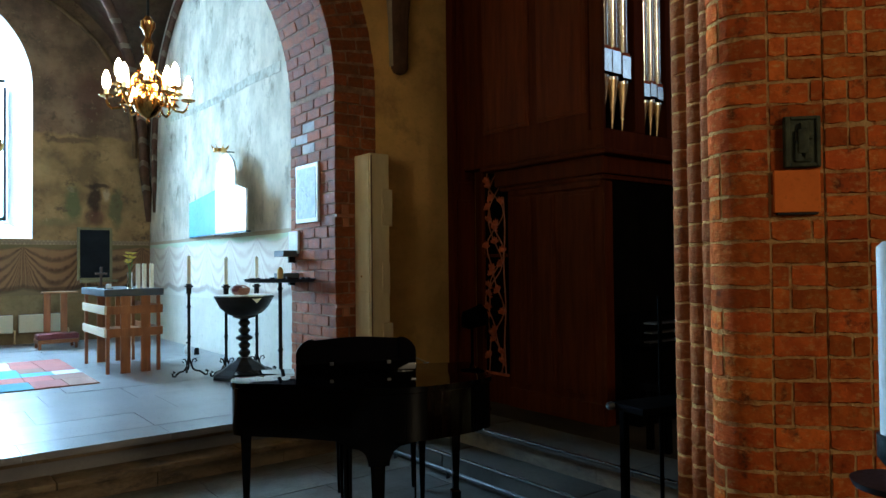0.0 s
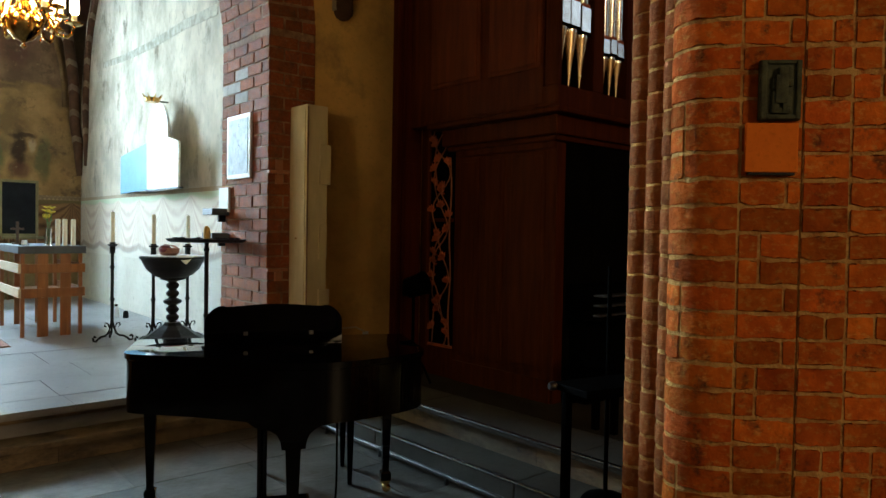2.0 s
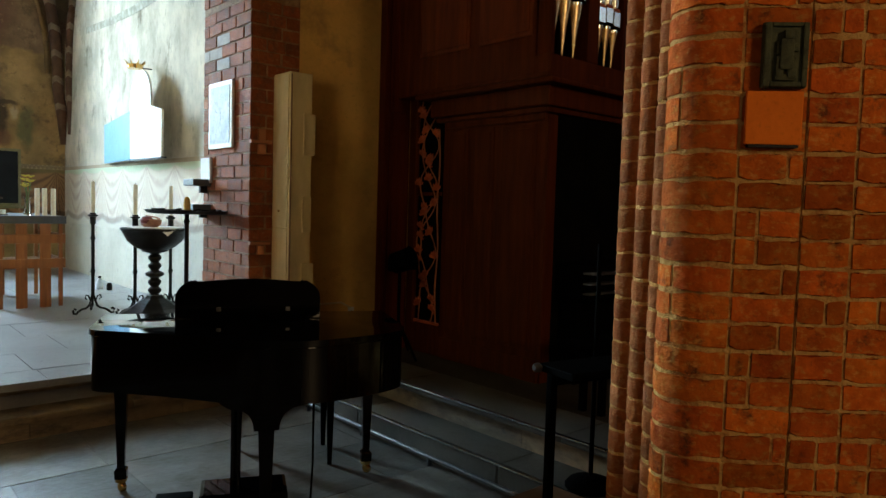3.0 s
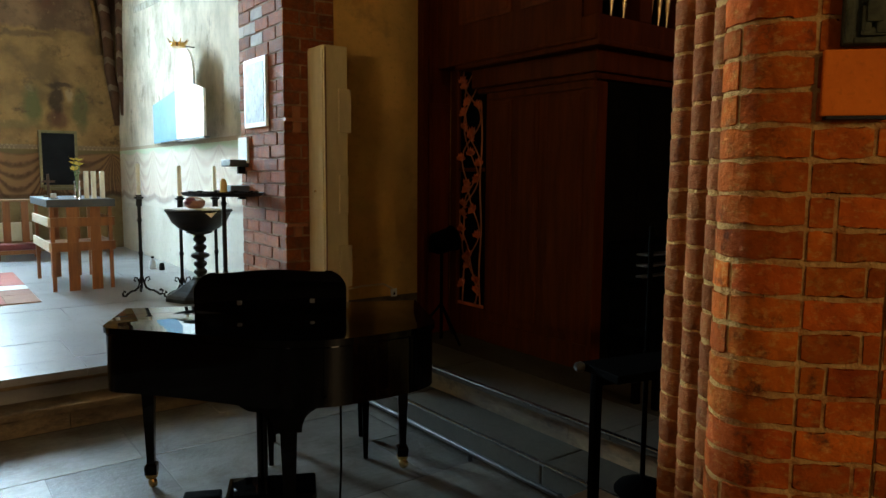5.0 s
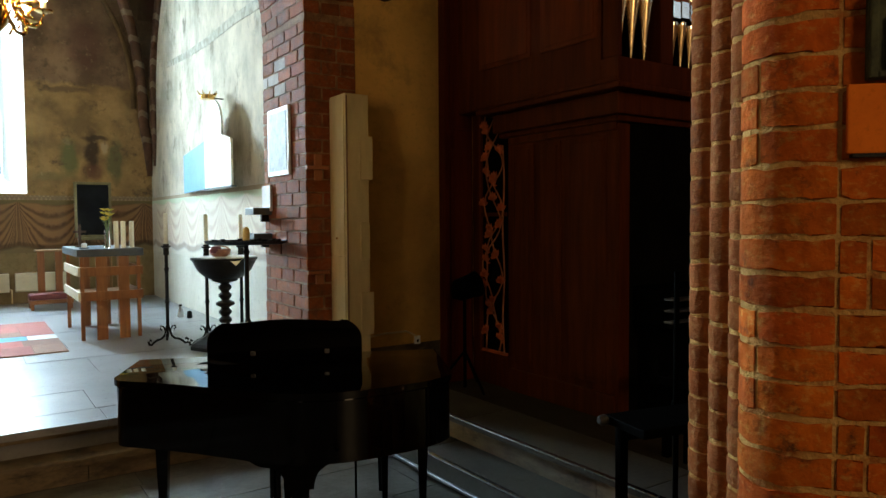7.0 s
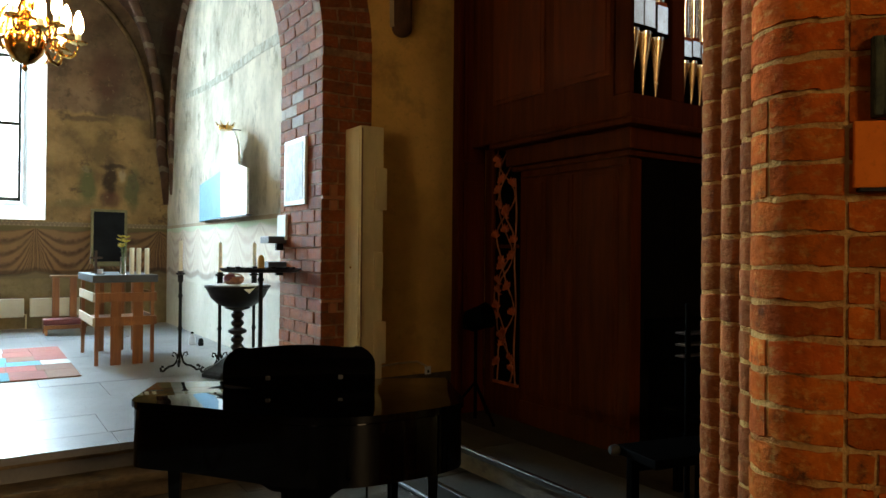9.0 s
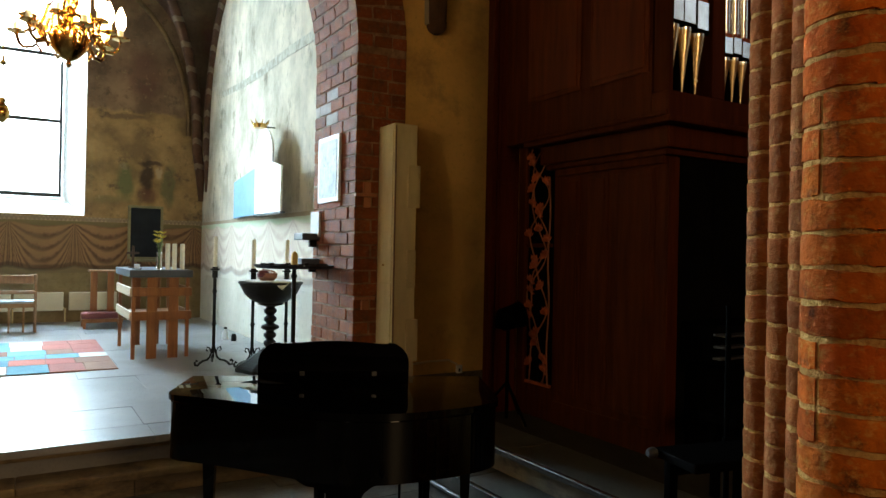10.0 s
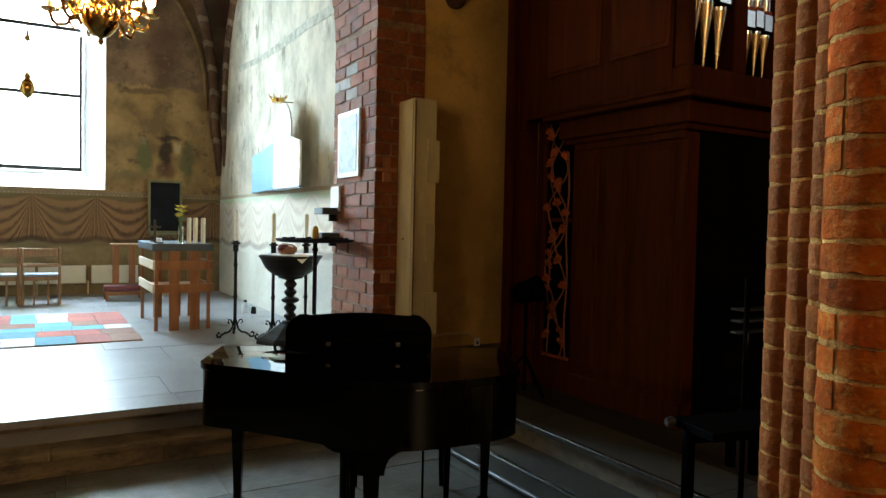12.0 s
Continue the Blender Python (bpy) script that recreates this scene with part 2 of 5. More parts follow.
INK = surface("faded_grey_ink", (0.36, 0.41, 0.47), (0.5, 0.55, 0.6), 0.7, big=25, fine=60, bump=0)
TERRACOTTA = surface("terracotta_tile", (0.76, 0.19, 0.016), (0.64, 0.15, 0.013), 0.8, big=9, fine=70, bump=0.15, spec=0.1)
CHALK = surface("blackboard_slate", (0.012, 0.014, 0.017), (0.007, 0.008, 0.01), 0.6, big=4, fine=40, bump=0.03, spec=0.1)
OLIVE = surface("olive_gilt_frame", (0.2, 0.17, 0.07), (0.13, 0.11, 0.045), 0.5, big=8, fine=60, bump=0.15)
LEAF = surface("fresh_leaf", (0.1, 0.16, 0.03), (0.07, 0.11, 0.02), 0.5, big=20, fine=60)
PETAL = surface("yellow_petal", (0.75, 0.6, 0.05), (0.62, 0.5, 0.04), 0.5, big=20, fine=60)
BREAD = surface("brown_basket", (0.3, 0.13, 0.07), (0.2, 0.08, 0.05), 0.7, big=20, fine=70, bump=0.4)
LINEN = surface("white_linen", (0.76, 0.75, 0.72), (0.68, 0.67, 0.64), 0.85, big=9, fine=140, bump=0.15)
RUG_RED = surface("red_wool", (0.42, 0.115, 0.085), (0.33, 0.085, 0.065), 0.95, big=10, fine=160, bump=0.4, vary=0.25)
RUG_BLUE = surface("blue_wool", (0.14, 0.36, 0.48), (0.1, 0.29, 0.4), 0.95, big=10, fine=160, bump=0.4, vary=0.2)
RUG_WHITE = surface("white_wool", (0.75, 0.76, 0.76), (0.66, 0.68, 0.69), 0.95, big=10, fine=160, bump=0.4)
RUG_BROWN = surface("russet_wool", (0.27, 0.12, 0.075), (0.2, 0.09, 0.055), 0.95, big=10, fine=160, bump=0.4, vary=0.2)
PLYWOOD = surface("brown_board", (0.16, 0.09, 0.04), (0.11, 0.06, 0.028), 0.6, big=4, fine=30, bump=0.1, stretch=(1, 6, 1))
LEAD = surface("dark_window_bar", (0.03, 0.035, 0.04), (0.02, 0.024, 0.028), 0.6, big=10, fine=60)
FLAME = glow("electric_candle_flame", (1.0, 0.72, 0.34), FLAME_E)


def glass_of(name, tint, rough=0.0):
    m, t, p = nodes_of(name)
    p.inputs["Base Color"].default_value = col(tint)
    p.inputs["Transmission Weight"].default_value = 1.0
    p.inputs["Roughness"].default_value = rough
    p.inputs["IOR"].default_value = 1.45
    return m


GLASS = glass_of("clear_glass", (0.96, 0.98, 0.97))


def drapery(name, base, dark, pale, ground_tone, along):
    """Painted hanging drapery: swags with curved folds, between pleated tails, as wall painting."""
    m, t, p = nodes_of(name)
    g = t.nodes.new("ShaderNodeNewGeometry")
    s = t.nodes.new("ShaderNodeSeparateXYZ")
    t.links.new(g.outputs["Position"], s.inputs[0])

    def op(kind, a, b=None):
        n = t.nodes.new("ShaderNodeMath")
        n.operation = kind
        for i, v in enumerate((a, b)):
            if v is None:
                continue
            if hasattr(v, "is_linked"):
                t.links.new(v, n.inputs[i])
            else:
                n.inputs[i].default_value = v
        return n.outputs[0]

    wob = op("MULTIPLY", op("SUBTRACT", noise_of(t, 2.5, 3), 0.5), 0.07)
    grain = op("SUBTRACT", noise_of(t, 9, 5), 0.5)
    z = op("ADD", s.outputs[2], wob)
    f = op("FRACT", op("ADD", op("DIVIDE", op("SUBTRACT", s.outputs[along], 0.38), 0.95), wob))
    bow = op("MULTIPLY", op("MULTIPLY", f, op("SUBTRACT", 1.0, f)), 4.0)
    k = op("DIVIDE", op("SUBTRACT", 2.0, z), op("ADD", op("MULTIPLY", bow, 0.66), 0.09))
    fold = op("SINE", op("ADD", op("MULTIPLY", k, 23.0), op("MULTIPLY", grain, 3.0)))
    off = op("SUBTRACT", 0.5, op("ABSOLUTE", op("SUBTRACT", f, 0.5)))
    width = op("ADD", op("MULTIPLY", op("SUBTRACT", 2.05, z), 0.07), 0.022)
    tail = op("LESS_THAN", off, width)
    pleat = op("SINE", op("MULTIPLY", op("DIVIDE", off, width), 9.0))
    mixn = t.nodes.new("ShaderNodeMix")
    t.links.new(tail, mixn.inputs[0])
    t.links.new(fold, mixn.inputs[2])
    t.links.new(pleat, mixn.inputs[3])
    line = ramp(t, op("ADD", mixn.outputs[0], op("MULTIPLY", grain, 1.6)), -0.4, 1.5)
    cloth = mixed(t, col(base), col(dark), line)
    k = op("DIVIDE", op("SUBTRACT", 2.0, z), op("ADD", op("MULTIPLY", bow, 0.07), 0.73))
    below = ramp(t, k, 0.97, 1.0)
    edge = op("SUBTRACT", ramp(t, k, 0.89, 0.94), ramp(t, k, 1.0, 1.05))
    top = op("SUBTRACT", 1.0, ramp(t, op("ADD", k, op("MULTIPLY", bow, -0.05)), 0.03, 0.07))
    c = mixed(t, cloth, col(ground_tone), below)
    c = mixed(t, c, col([v * 0.55 for v in dark]), op("MULTIPLY", edge, 0.7))
    c = mixed(t, c, col([pale[0] * 0.8, pale[1] * 1.05, pale[2] * 0.85]), op("MULTIPLY", top, 0.8))
    c = mixed(t, c, col(pale), op("MULTIPLY", ramp(t, noise_of(t, 2.2, 6), 0.5, 0.8), 0.6))
    t.links.new(c, p.inputs["Base Color"])
    p.inputs["Roughness"].default_value = 0.95
    return m


def zigzag(name, a, b, step):
    """A painted border of repeated small lozenges."""
    m, t, p = nodes_of(name)
    w = t.nodes.new("ShaderNodeTexChecker")
    w.inputs["Scale"].default_value = 1.0 / step
    w.inputs["Color1"].default_value, w.inputs["Color2"].default_value = col(a), col(b)
    g = t.nodes.new("ShaderNodeNewGeometry")
    mp = t.nodes.new("ShaderNodeMapping")
    mp.inputs["Rotation"].default_value = (radians(45), radians(45), 0)
    t.links.new(g.outputs["Position"], mp.inputs[0])
    t.links.new(mp.outputs[0], w.inputs["Vector"])
    c = mixed(t, w.outputs["Color"], col(a), ramp(t, noise_of(t, 6, 5), 0.4, 0.7))
    t.links.new(c, p.inputs["Base Color"])
    p.inputs["Roughness"].default_value = 0.95
    return m


BORDER = zigzag("painted_border", (0.2, 0.14, 0.085), (0.33, 0.24, 0.14), 0.045)
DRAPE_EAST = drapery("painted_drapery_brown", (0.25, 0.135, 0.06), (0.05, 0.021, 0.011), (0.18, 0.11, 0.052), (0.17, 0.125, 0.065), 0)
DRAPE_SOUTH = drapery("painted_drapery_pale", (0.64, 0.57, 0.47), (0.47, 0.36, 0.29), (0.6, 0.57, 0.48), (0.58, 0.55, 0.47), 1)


def painted_wall(name):
    """Old wall painting: ochre field below a darker register, with worn standing figures."""
    m, t, p = nodes_of(name)
    g = t.nodes.new("ShaderNodeNewGeometry")
    warp = t.nodes.new("ShaderNodeTexNoise")
    warp.inputs["Scale"].default_value, warp.inputs["Detail"].default_value = 5.0, 5.0
    t.links.new(g.outputs["Position"], warp.inputs["Vector"])
    half = t.nodes.new("ShaderNodeVectorMath")
    half.operation = "MULTIPLY_ADD"
    half.inputs[1].default_value, half.inputs[2].default_value = (0.2, 0.0, 0.2), (-0.1, 0.0, -0.1)
    t.links.new(warp.outputs["Color"], half.inputs[0])
    place = t.nodes.new("ShaderNodeVectorMath")
    t.links.new(g.outputs["Position"], place.inputs[0])
    t.links.new(half.outputs[0], place.inputs[1])
    s = t.nodes.new("ShaderNodeSeparateXYZ")
    t.links.new(place.outputs[0], s.inputs[0])
    n1, n2, n3 = noise_of(t, 2.0, 6), noise_of(t, 14, 5), noise_of(t, 4.5, 8, rough=0.72)
    lower = mixed(t, col((0.38, 0.235, 0.098)), col((0.175, 0.11, 0.05)), ramp(t, n1, 0.36, 0.64))
    upper = mixed(t, col((0.25, 0.155, 0.09)), col((0.12, 0.072, 0.044)), ramp(t, n1, 0.36, 0.64))
    c = mixed(t, lower, upper, ramp(t, s.outputs[2], 3.9, 3.96))
    for x, z, w, h, tone, strength in (
        (3.02, 2.72, 0.15, 0.36, (0.11, 0.12, 0.05), 0.9), (2.98, 2.98, 0.06, 0.07, (0.27, 0.2, 0.12), 0.6),
        (3.36, 2.82, 0.11, 0.4, (0.045, 0.026, 0.018), 0.95), (3.38, 2.5, 0.2, 0.16, (0.11, 0.045, 0.03), 0.7),
        (3.42, 3.05, 0.2, 0.05, (0.05, 0.03, 0.02), 0.85), (3.55, 2.9, 0.07, 0.13, (0.4, 0.29, 0.18), 0.8),
        (3.73, 2.68, 0.13, 0.4, (0.11, 0.11, 0.05), 0.85), (2.75, 2.4, 0.3, 0.1, (0.15, 0.13, 0.06), 0.5),
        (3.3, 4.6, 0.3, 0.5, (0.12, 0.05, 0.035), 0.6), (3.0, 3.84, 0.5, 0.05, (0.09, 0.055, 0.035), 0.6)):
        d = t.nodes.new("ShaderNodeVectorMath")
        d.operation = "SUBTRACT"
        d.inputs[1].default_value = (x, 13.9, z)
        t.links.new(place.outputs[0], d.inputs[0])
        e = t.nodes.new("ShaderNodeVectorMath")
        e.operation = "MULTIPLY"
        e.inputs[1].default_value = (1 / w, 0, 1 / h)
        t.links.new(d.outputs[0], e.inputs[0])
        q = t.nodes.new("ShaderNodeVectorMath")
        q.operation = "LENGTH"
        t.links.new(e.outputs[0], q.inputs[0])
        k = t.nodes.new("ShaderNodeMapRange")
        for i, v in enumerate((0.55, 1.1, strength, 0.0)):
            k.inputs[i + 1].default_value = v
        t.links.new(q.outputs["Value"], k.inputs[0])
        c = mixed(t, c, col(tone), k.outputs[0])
    c = mixed(t, c, col((0.09, 0.06, 0.036)), ramp(t, n3, 0.54, 0.7))
    c = mixed(t, c, col((0.36, 0.25, 0.13)), ramp(t, n2, 0.62, 0.85))
    t.links.new(c, p.inputs["Base Color"])
    p.inputs["Roughness"].default_value = 0.95
    p.inputs["Specular IOR Level"].default_value = 0.2
    b = t.nodes.new("ShaderNodeBump")
    b.inputs["Strength"].default_value, b.inputs["Distance"].default_value = 0.3, 0.01
    t.links.new(n2, b.inputs["Height"])
    t.links.new(b.outputs[0], p.inputs["Normal"])
    return m


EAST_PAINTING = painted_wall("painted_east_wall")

# ---- builders ----
def box_bm(bm, x0, x1, y0, y1, z0, z1, bevel=0.0):
    v = [bm.verts.new((x, y, z)) for x in (x0, x1) for y in (y0, y1) for z in (z0, z1)]
    fs = [bm.faces.new([v[i] for i in f]) for f in ((0, 1, 3, 2), (4, 6, 7, 5), (0, 4, 5, 1), (2, 3, 7, 6), (0, 2, 6, 4), (1, 5, 7, 3))]
    if bevel:
        es = list({e for f in fs for e in f.edges})
        bmesh.ops.bevel(bm, geom=es, offset=bevel, segments=2, profile=0.6, affect="EDGES", clamp_overlap=True)
    return bm


def box(x0, x1, y0, y1, z0, z1, bevel=0.0):
    return box_bm(bmesh.new(), x0, x1, y0, y1, z0, z1, bevel)


def lathe(profile, n=28, bm=None, at=(0, 0)):
    """A turned shape round a vertical axis from (radius, height) pairs."""
    bm = bm or bmesh.new()
    rings = [[bm.verts.new((at[0] + max(r, 0.0004) * math.cos(2 * math.pi * i / n), at[1] + max(r, 0.0004) * math.sin(2 * math.pi * i / n), z)) for i in range(n)] for r, z in profile]
    for a, b in zip(rings, rings[1:]):
        for i in range(n):
            bm.faces.new((a[i], a[(i + 1) % n], b[(i + 1) % n], b[i]))
    bm.faces.new(list(reversed(rings[0])))
    bm.faces.new(rings[-1])
    return bm


def tube(points, r, n=8, bm=None, taper=1.0):
    """A round bar along a run of points."""
    bm = bm or bmesh.new()
    pts = [Vector(p) for p in points]
    rings = []
    for k, p in enumerate(pts):
        d = (pts[min(k + 1, len(pts) - 1)] - pts[max(k - 1, 0)]).normalized()
        a = d.cross(Vector((0, 0, 1)) if abs(d.z) < 0.9 else Vector((1, 0, 0))).normalized()
        b = d.cross(a)
        rr = r * (1 + (taper - 1) * k / max(1, len(pts) - 1))
        rings.append([bm.verts.new(p + rr * (math.cos(2 * math.pi * i / n) * a + math.sin(2 * math.pi * i / n) * b)) for i in range(n)])
    for a, b in zip(rings, rings[1:]):
        for i in range(n):
            bm.faces.new((a[i], a[(i + 1) % n], b[(i + 1) % n], b[i]))
    bm.faces.new(list(reversed(rings[0])))
    bm.faces.new(rings[-1])
    return bm


def prism(outline, z0, z1, bevel=0.0):
    """An upright slab over a plan outline of (x, y) pairs."""
    bm = bmesh.new()
    lo, hi = [bm.verts.new((x, y, z0)) for x, y in outline], [bm.verts.new((x, y, z1)) for x, y in outline]
    n = len(outline)
    fs = [bm.faces.new(list(reversed(lo))), bm.faces.new(hi)]
    for i in range(n):
        bm.faces.new((lo[i], lo[(i + 1) % n], hi[(i + 1) % n], hi[i]))
    if bevel:
        es = [e for f in fs for e in f.edges]
        bmesh.ops.bevel(bm, geom=es, offset=bevel, segments=2, profile=0.6, affect="EDGES", clamp_overlap=True)
    return bm


def turned(bm, m):
    bmesh.ops.transform(bm, matrix=m, verts=bm.verts)
    return bm


def mesh_of(name, bm, material, smooth=False):
    bmesh.ops.recalc_face_normals(bm, faces=bm.faces)
    me = bpy.data.meshes.new(name)
    bm.to_mesh(me)
    bm.free()
    me.materials.append(material)
    if smooth:
        me.polygons.foreach_set("use_smooth", [True] * len(me.polygons))
        me.set_sharp_from_angle(angle=radians(38))
    return me


def part(name, bm, material, parent, label="", smooth=False):
    ob = new(name, mesh_of(name, bm, material, smooth))
    ob.parent = parent
    return tagged(ob, label)


def thing(name, label, category, m=None, group=""):
    ob = new(name)
    ob.empty_display_size = 0.05
    ob.matrix_world = m or Matrix()
    return tagged(ob, label, category, group)


def solid(name, bm, material, label="", category="", kind="", smooth=False, group=""):
    return tagged(new(name, mesh_of(name, bm, material, smooth)), label, category, group, kind)


def piece(name, me, parent, m):
    ob = new(name, me)
    ob.parent = parent
    ob.matrix_basis = m
    return ob


def arc(cx, cy, r, a0, a1, n):
    return [(cx + r * math.cos(radians(a0 + (a1 - a0) * i / n)), cy + r * math.sin(radians(a0 + (a1 - a0) * i / n))) for i in range(n + 1)]


# ---- structure ----
AX, ARCH_R, SPRING = 1.63, 2.1, 3.2          # arch axis, radius and springing
CH = 0.33                                    # chancel floor


def extruded_y(outline, y0, y1):
    """A wall across the church from an (x, z) outline."""
    bm = prism([(x, z) for x, z in outline], 0, 1)
    return turned(bm, Matrix(((1, 0, 0, 0), (0, 0, y1 - y0, y0), (0, 1, 0, 0), (0, 0, 0, 1))))


def arch_points(cx, half, spring, rise, n=20):
    """The opening's curve from its right springing over the crown to its left springing; pointed where rise exceeds half."""
    if rise <= half * 1.02:
        return [(cx + half * math.cos(math.pi * i / n), spring + half * math.sin(math.pi * i / n)) for i in range(n + 1)]
    r = (half * half + rise * rise) / (2 * half)
    top = math.asin(rise / r)
    right = [(cx + half - r + r * math.cos(top * i / n), spring + r * math.sin(top * i / n)) for i in range(n + 1)]
    return right + [(2 * cx - x, z) for x, z in reversed(right[:-1])]


# chancel arch wall
o = [(-6.0, 0.0), (-6.0, 7.2), (9.0, 7.2), (9.0, 0.0), (AX + ARCH_R + 0.006, 0.0)]
o += arch_points(AX, ARCH_R + 0.006, SPRING, ARCH_R + 0.006, 28) + [(AX - ARCH_R - 0.006, 0.0)]
wall_arch = solid("wall_chancel_arch", extruded_y(o, 5.806, 6.7), PLASTER, kind="structure")

# chancel walls
solid("wall_south_chancel", box(4.32, 4.9, 6.7, 14.6, 0, 7.4), WHITE_PLASTER, kind="structure")
solid("wall_north_chancel", box(-1.7, -1.06, 6.7, 14.6, 0, 7.4), WHITE_PLASTER, kind="structure")


def splayed_wall(name, y0, y1, x0, x1, z0, z1, inner, outer, material, reveal):
    """A wall with one window whose reveal narrows from the inner outline to the outer one."""
    bm = bmesh.new()
    pin, pout = inner, outer
    a = [bm.verts.new((x, y0, z)) for x, z in pin]
    b = [bm.verts.new((x, y1, z)) for x, z in pout]
    n = len(a)
    c0 = [bm.verts.new((x, y0, z)) for x, z in ((x0, z0), (x0, z1), (x1, z1), (x1, z0))]
    c1 = [bm.verts.new((x, y1, z)) for x, z in ((x0, z0), (x0, z1), (x1, z1), (x1, z0))]
    for ring, corners in ((a, c0), (b, c1)):
        top = max(range(n), key=lambda i: ring[i].co.z)
        # ring runs: bottom right, up the right side, over, down the left, bottom left
        bm.faces.new([corners[3], corners[2]] + [ring[i] for i in range(top, -1, -1)])
        bm.faces.new([corners[2], corners[1], corners[0]] + [ring[i] for i in range(n - 1, top - 1, -1)])
        bm.faces.new([corners[0], corners[3], ring[0], ring[n - 1]])
    for i in range(4):
        bm.faces.new((c0[i], c0[(i + 1) % 4], c1[(i + 1) % 4], c1[i]))
    wall = solid(name, bm, material, kind="structure")
    bm = bmesh.new()
    a = [bm.verts.new((x, y0 - 0.004, z)) for x, z in pin]
    b = [bm.verts.new((x, y1 - 0.02, z)) for x, z in pout]
    for i in range(n):
        bm.faces.new((a[i], a[(i + 1) % n], b[(i + 1) % n], b[i]))
    solid(name + "_window_reveal", bm, reveal, kind="structure")
    return wall


WX, WIN_IN, WIN_OUT = 1.38, 1.03, 0.7
inner = [(WX + WIN_IN, 2.1)] + arch_points(WX, WIN_IN, 4.7, 1.5, 12) + [(WX - WIN_IN, 2.1)]
outer = [(WX + WIN_OUT, 2.42)] + arch_points(WX, WIN_OUT, 4.7, 1.05, 12) + [(WX - WIN_OUT, 2.42)]
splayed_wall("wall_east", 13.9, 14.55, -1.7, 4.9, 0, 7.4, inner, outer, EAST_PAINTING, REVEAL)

window = tagged(new("window_1"), "tall splayed chancel window with dark bars", kind="structure")
for i, (x0, x1, z0, z1) in enumerate(((WX - 0.7, WX - 0.655, 2.42, 4.75), (WX + 0.655, WX + 0.7, 2.42, 4.75), (WX - 0.7, WX + 0.7, 2.42, 2.49))):
    part("window_frame", box(x0, x1, 14.42, 14.5, z0, z1, 0.006), LEAD, window)
for z in (3.72, 4.85):
    part("glazing_bar", box(WX - 0.68, WX + 0.68, 14.43, 14.475, z - 0.03, z + 0.03), LEAD, window)
for k, (z0, z1) in enumerate(((2.47, 3.7), (3.74, 4.83), (4.87, 5.7))):
    half = 0.66 if k < 2 else 0.3
    pane = part("pane", box(WX - half, WX + half, 14.452, 14.456, z0, z1), GLASS, window)
    pane.visible_shadow = False

solid("backdrop_sky", box(-5, 8, 18.0, 18.02, 0, 11), glow("bright_overcast_sky", (0.86, 0.94, 1.0), 5.0), kind="structure")

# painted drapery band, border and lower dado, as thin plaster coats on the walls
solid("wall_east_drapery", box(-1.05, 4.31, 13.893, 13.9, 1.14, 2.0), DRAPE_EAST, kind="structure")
solid("wall_east_border", box(-1.05, 4.31, 13.891, 13.9, 2.0, 2.075), BORDER, kind="structure")
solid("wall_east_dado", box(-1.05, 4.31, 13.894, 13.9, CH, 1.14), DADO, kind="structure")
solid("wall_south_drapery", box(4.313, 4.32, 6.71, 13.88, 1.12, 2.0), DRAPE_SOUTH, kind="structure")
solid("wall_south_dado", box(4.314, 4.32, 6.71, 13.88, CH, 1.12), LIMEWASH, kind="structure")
solid("wall_south_border", box(4.311, 4.32, 6.71, 13.88, 2.0, 2.05), RIB_PALE, kind="structure")
scar = [(8.2, 3.99), (9.2, 4.02), (10.4, 4.0), (11.5, 4.03), (12.6, 4.1), (12.6, 4.2), (11.5, 4.13), (10.4, 4.11), (9.2, 4.14), (8.2, 4.12)]
bm = turned(prism(scar, 4.314, 4.322, 0.003), Matrix(((0, 0, 1, 0), (1, 0, 0, 0), (0, 1, 0, 0), (0, 0, 0, 1))))
solid("wall_south_roof_scar", bm, SCAR, kind="structure")
ring = arch_points(AX, ARCH_R + 0.003, SPRING, ARCH_R, 28)[:15]
rim = arch_points(AX, ARCH_R + 0.432, SPRING, ARCH_R, 28)[:15]
band = [(AX + ARCH_R + 0.003, CH)] + ring + list(reversed(rim)) + [(AX + ARCH_R + 0.432, CH)]
solid("wall_arch_mortar_face", extruded_y(band, 5.803, 5.83), ARCH_MORTAR, kind="structure")
ring2 = arch_points(AX, ARCH_R + 0.05, SPRING, ARCH_R, 28)[:15]
band = [(AX + ARCH_R + 0.003, CH)] + ring + list(reversed(ring2)) + [(AX + ARCH_R + 0.05, CH)]
solid("wall_arch_mortar_reveal", extruded_y(band, 5.83, 6.702), ARCH_MORTAR, kind="structure")
solid("wall_west_dado", box(4.165, 9.0, 5.8, 5.806, CH, 0.58), STEP_STONE, kind="structure")

# floors: dark beds with stone slabs laid on them further down
ground = solid("floor_nave_bed", box(-6, 9, -9, 5.62, -0.3, -0.004), JOINT, kind="structure")
chancel_bed = solid("floor_chancel_bed", box(-1.06, 4.32, 5.84, 13.9, 0, CH - 0.006), CHANCEL_JOINT, kind="structure")


# vaults
def vault(name, x0, x1, y0, y1, z0, rise, material, n=22):
    bm = bmesh.new()

    def bow(s):
        s = abs(2 * s - 1)
        return math.sqrt(max(0.0, 1 - s ** 1.8))

    g = [[bm.verts.new((x0 + (x1 - x0) * i / n, y0 + (y1 - y0) * j / n, z0 + rise * max(bow(i / n), bow(j / n)))) for j in range(n + 1)] for i in range(n + 1)]
    for i in range(n):
        for j in range(n):
            bm.faces.new((g[i][j], g[i + 1][j], g[i + 1][j + 1], g[i][j + 1]))
    bmesh.ops.solidify(bm, geom=list(bm.faces), thickness=-0.12)
    return solid(name, bm, material, kind="structure", smooth=True)


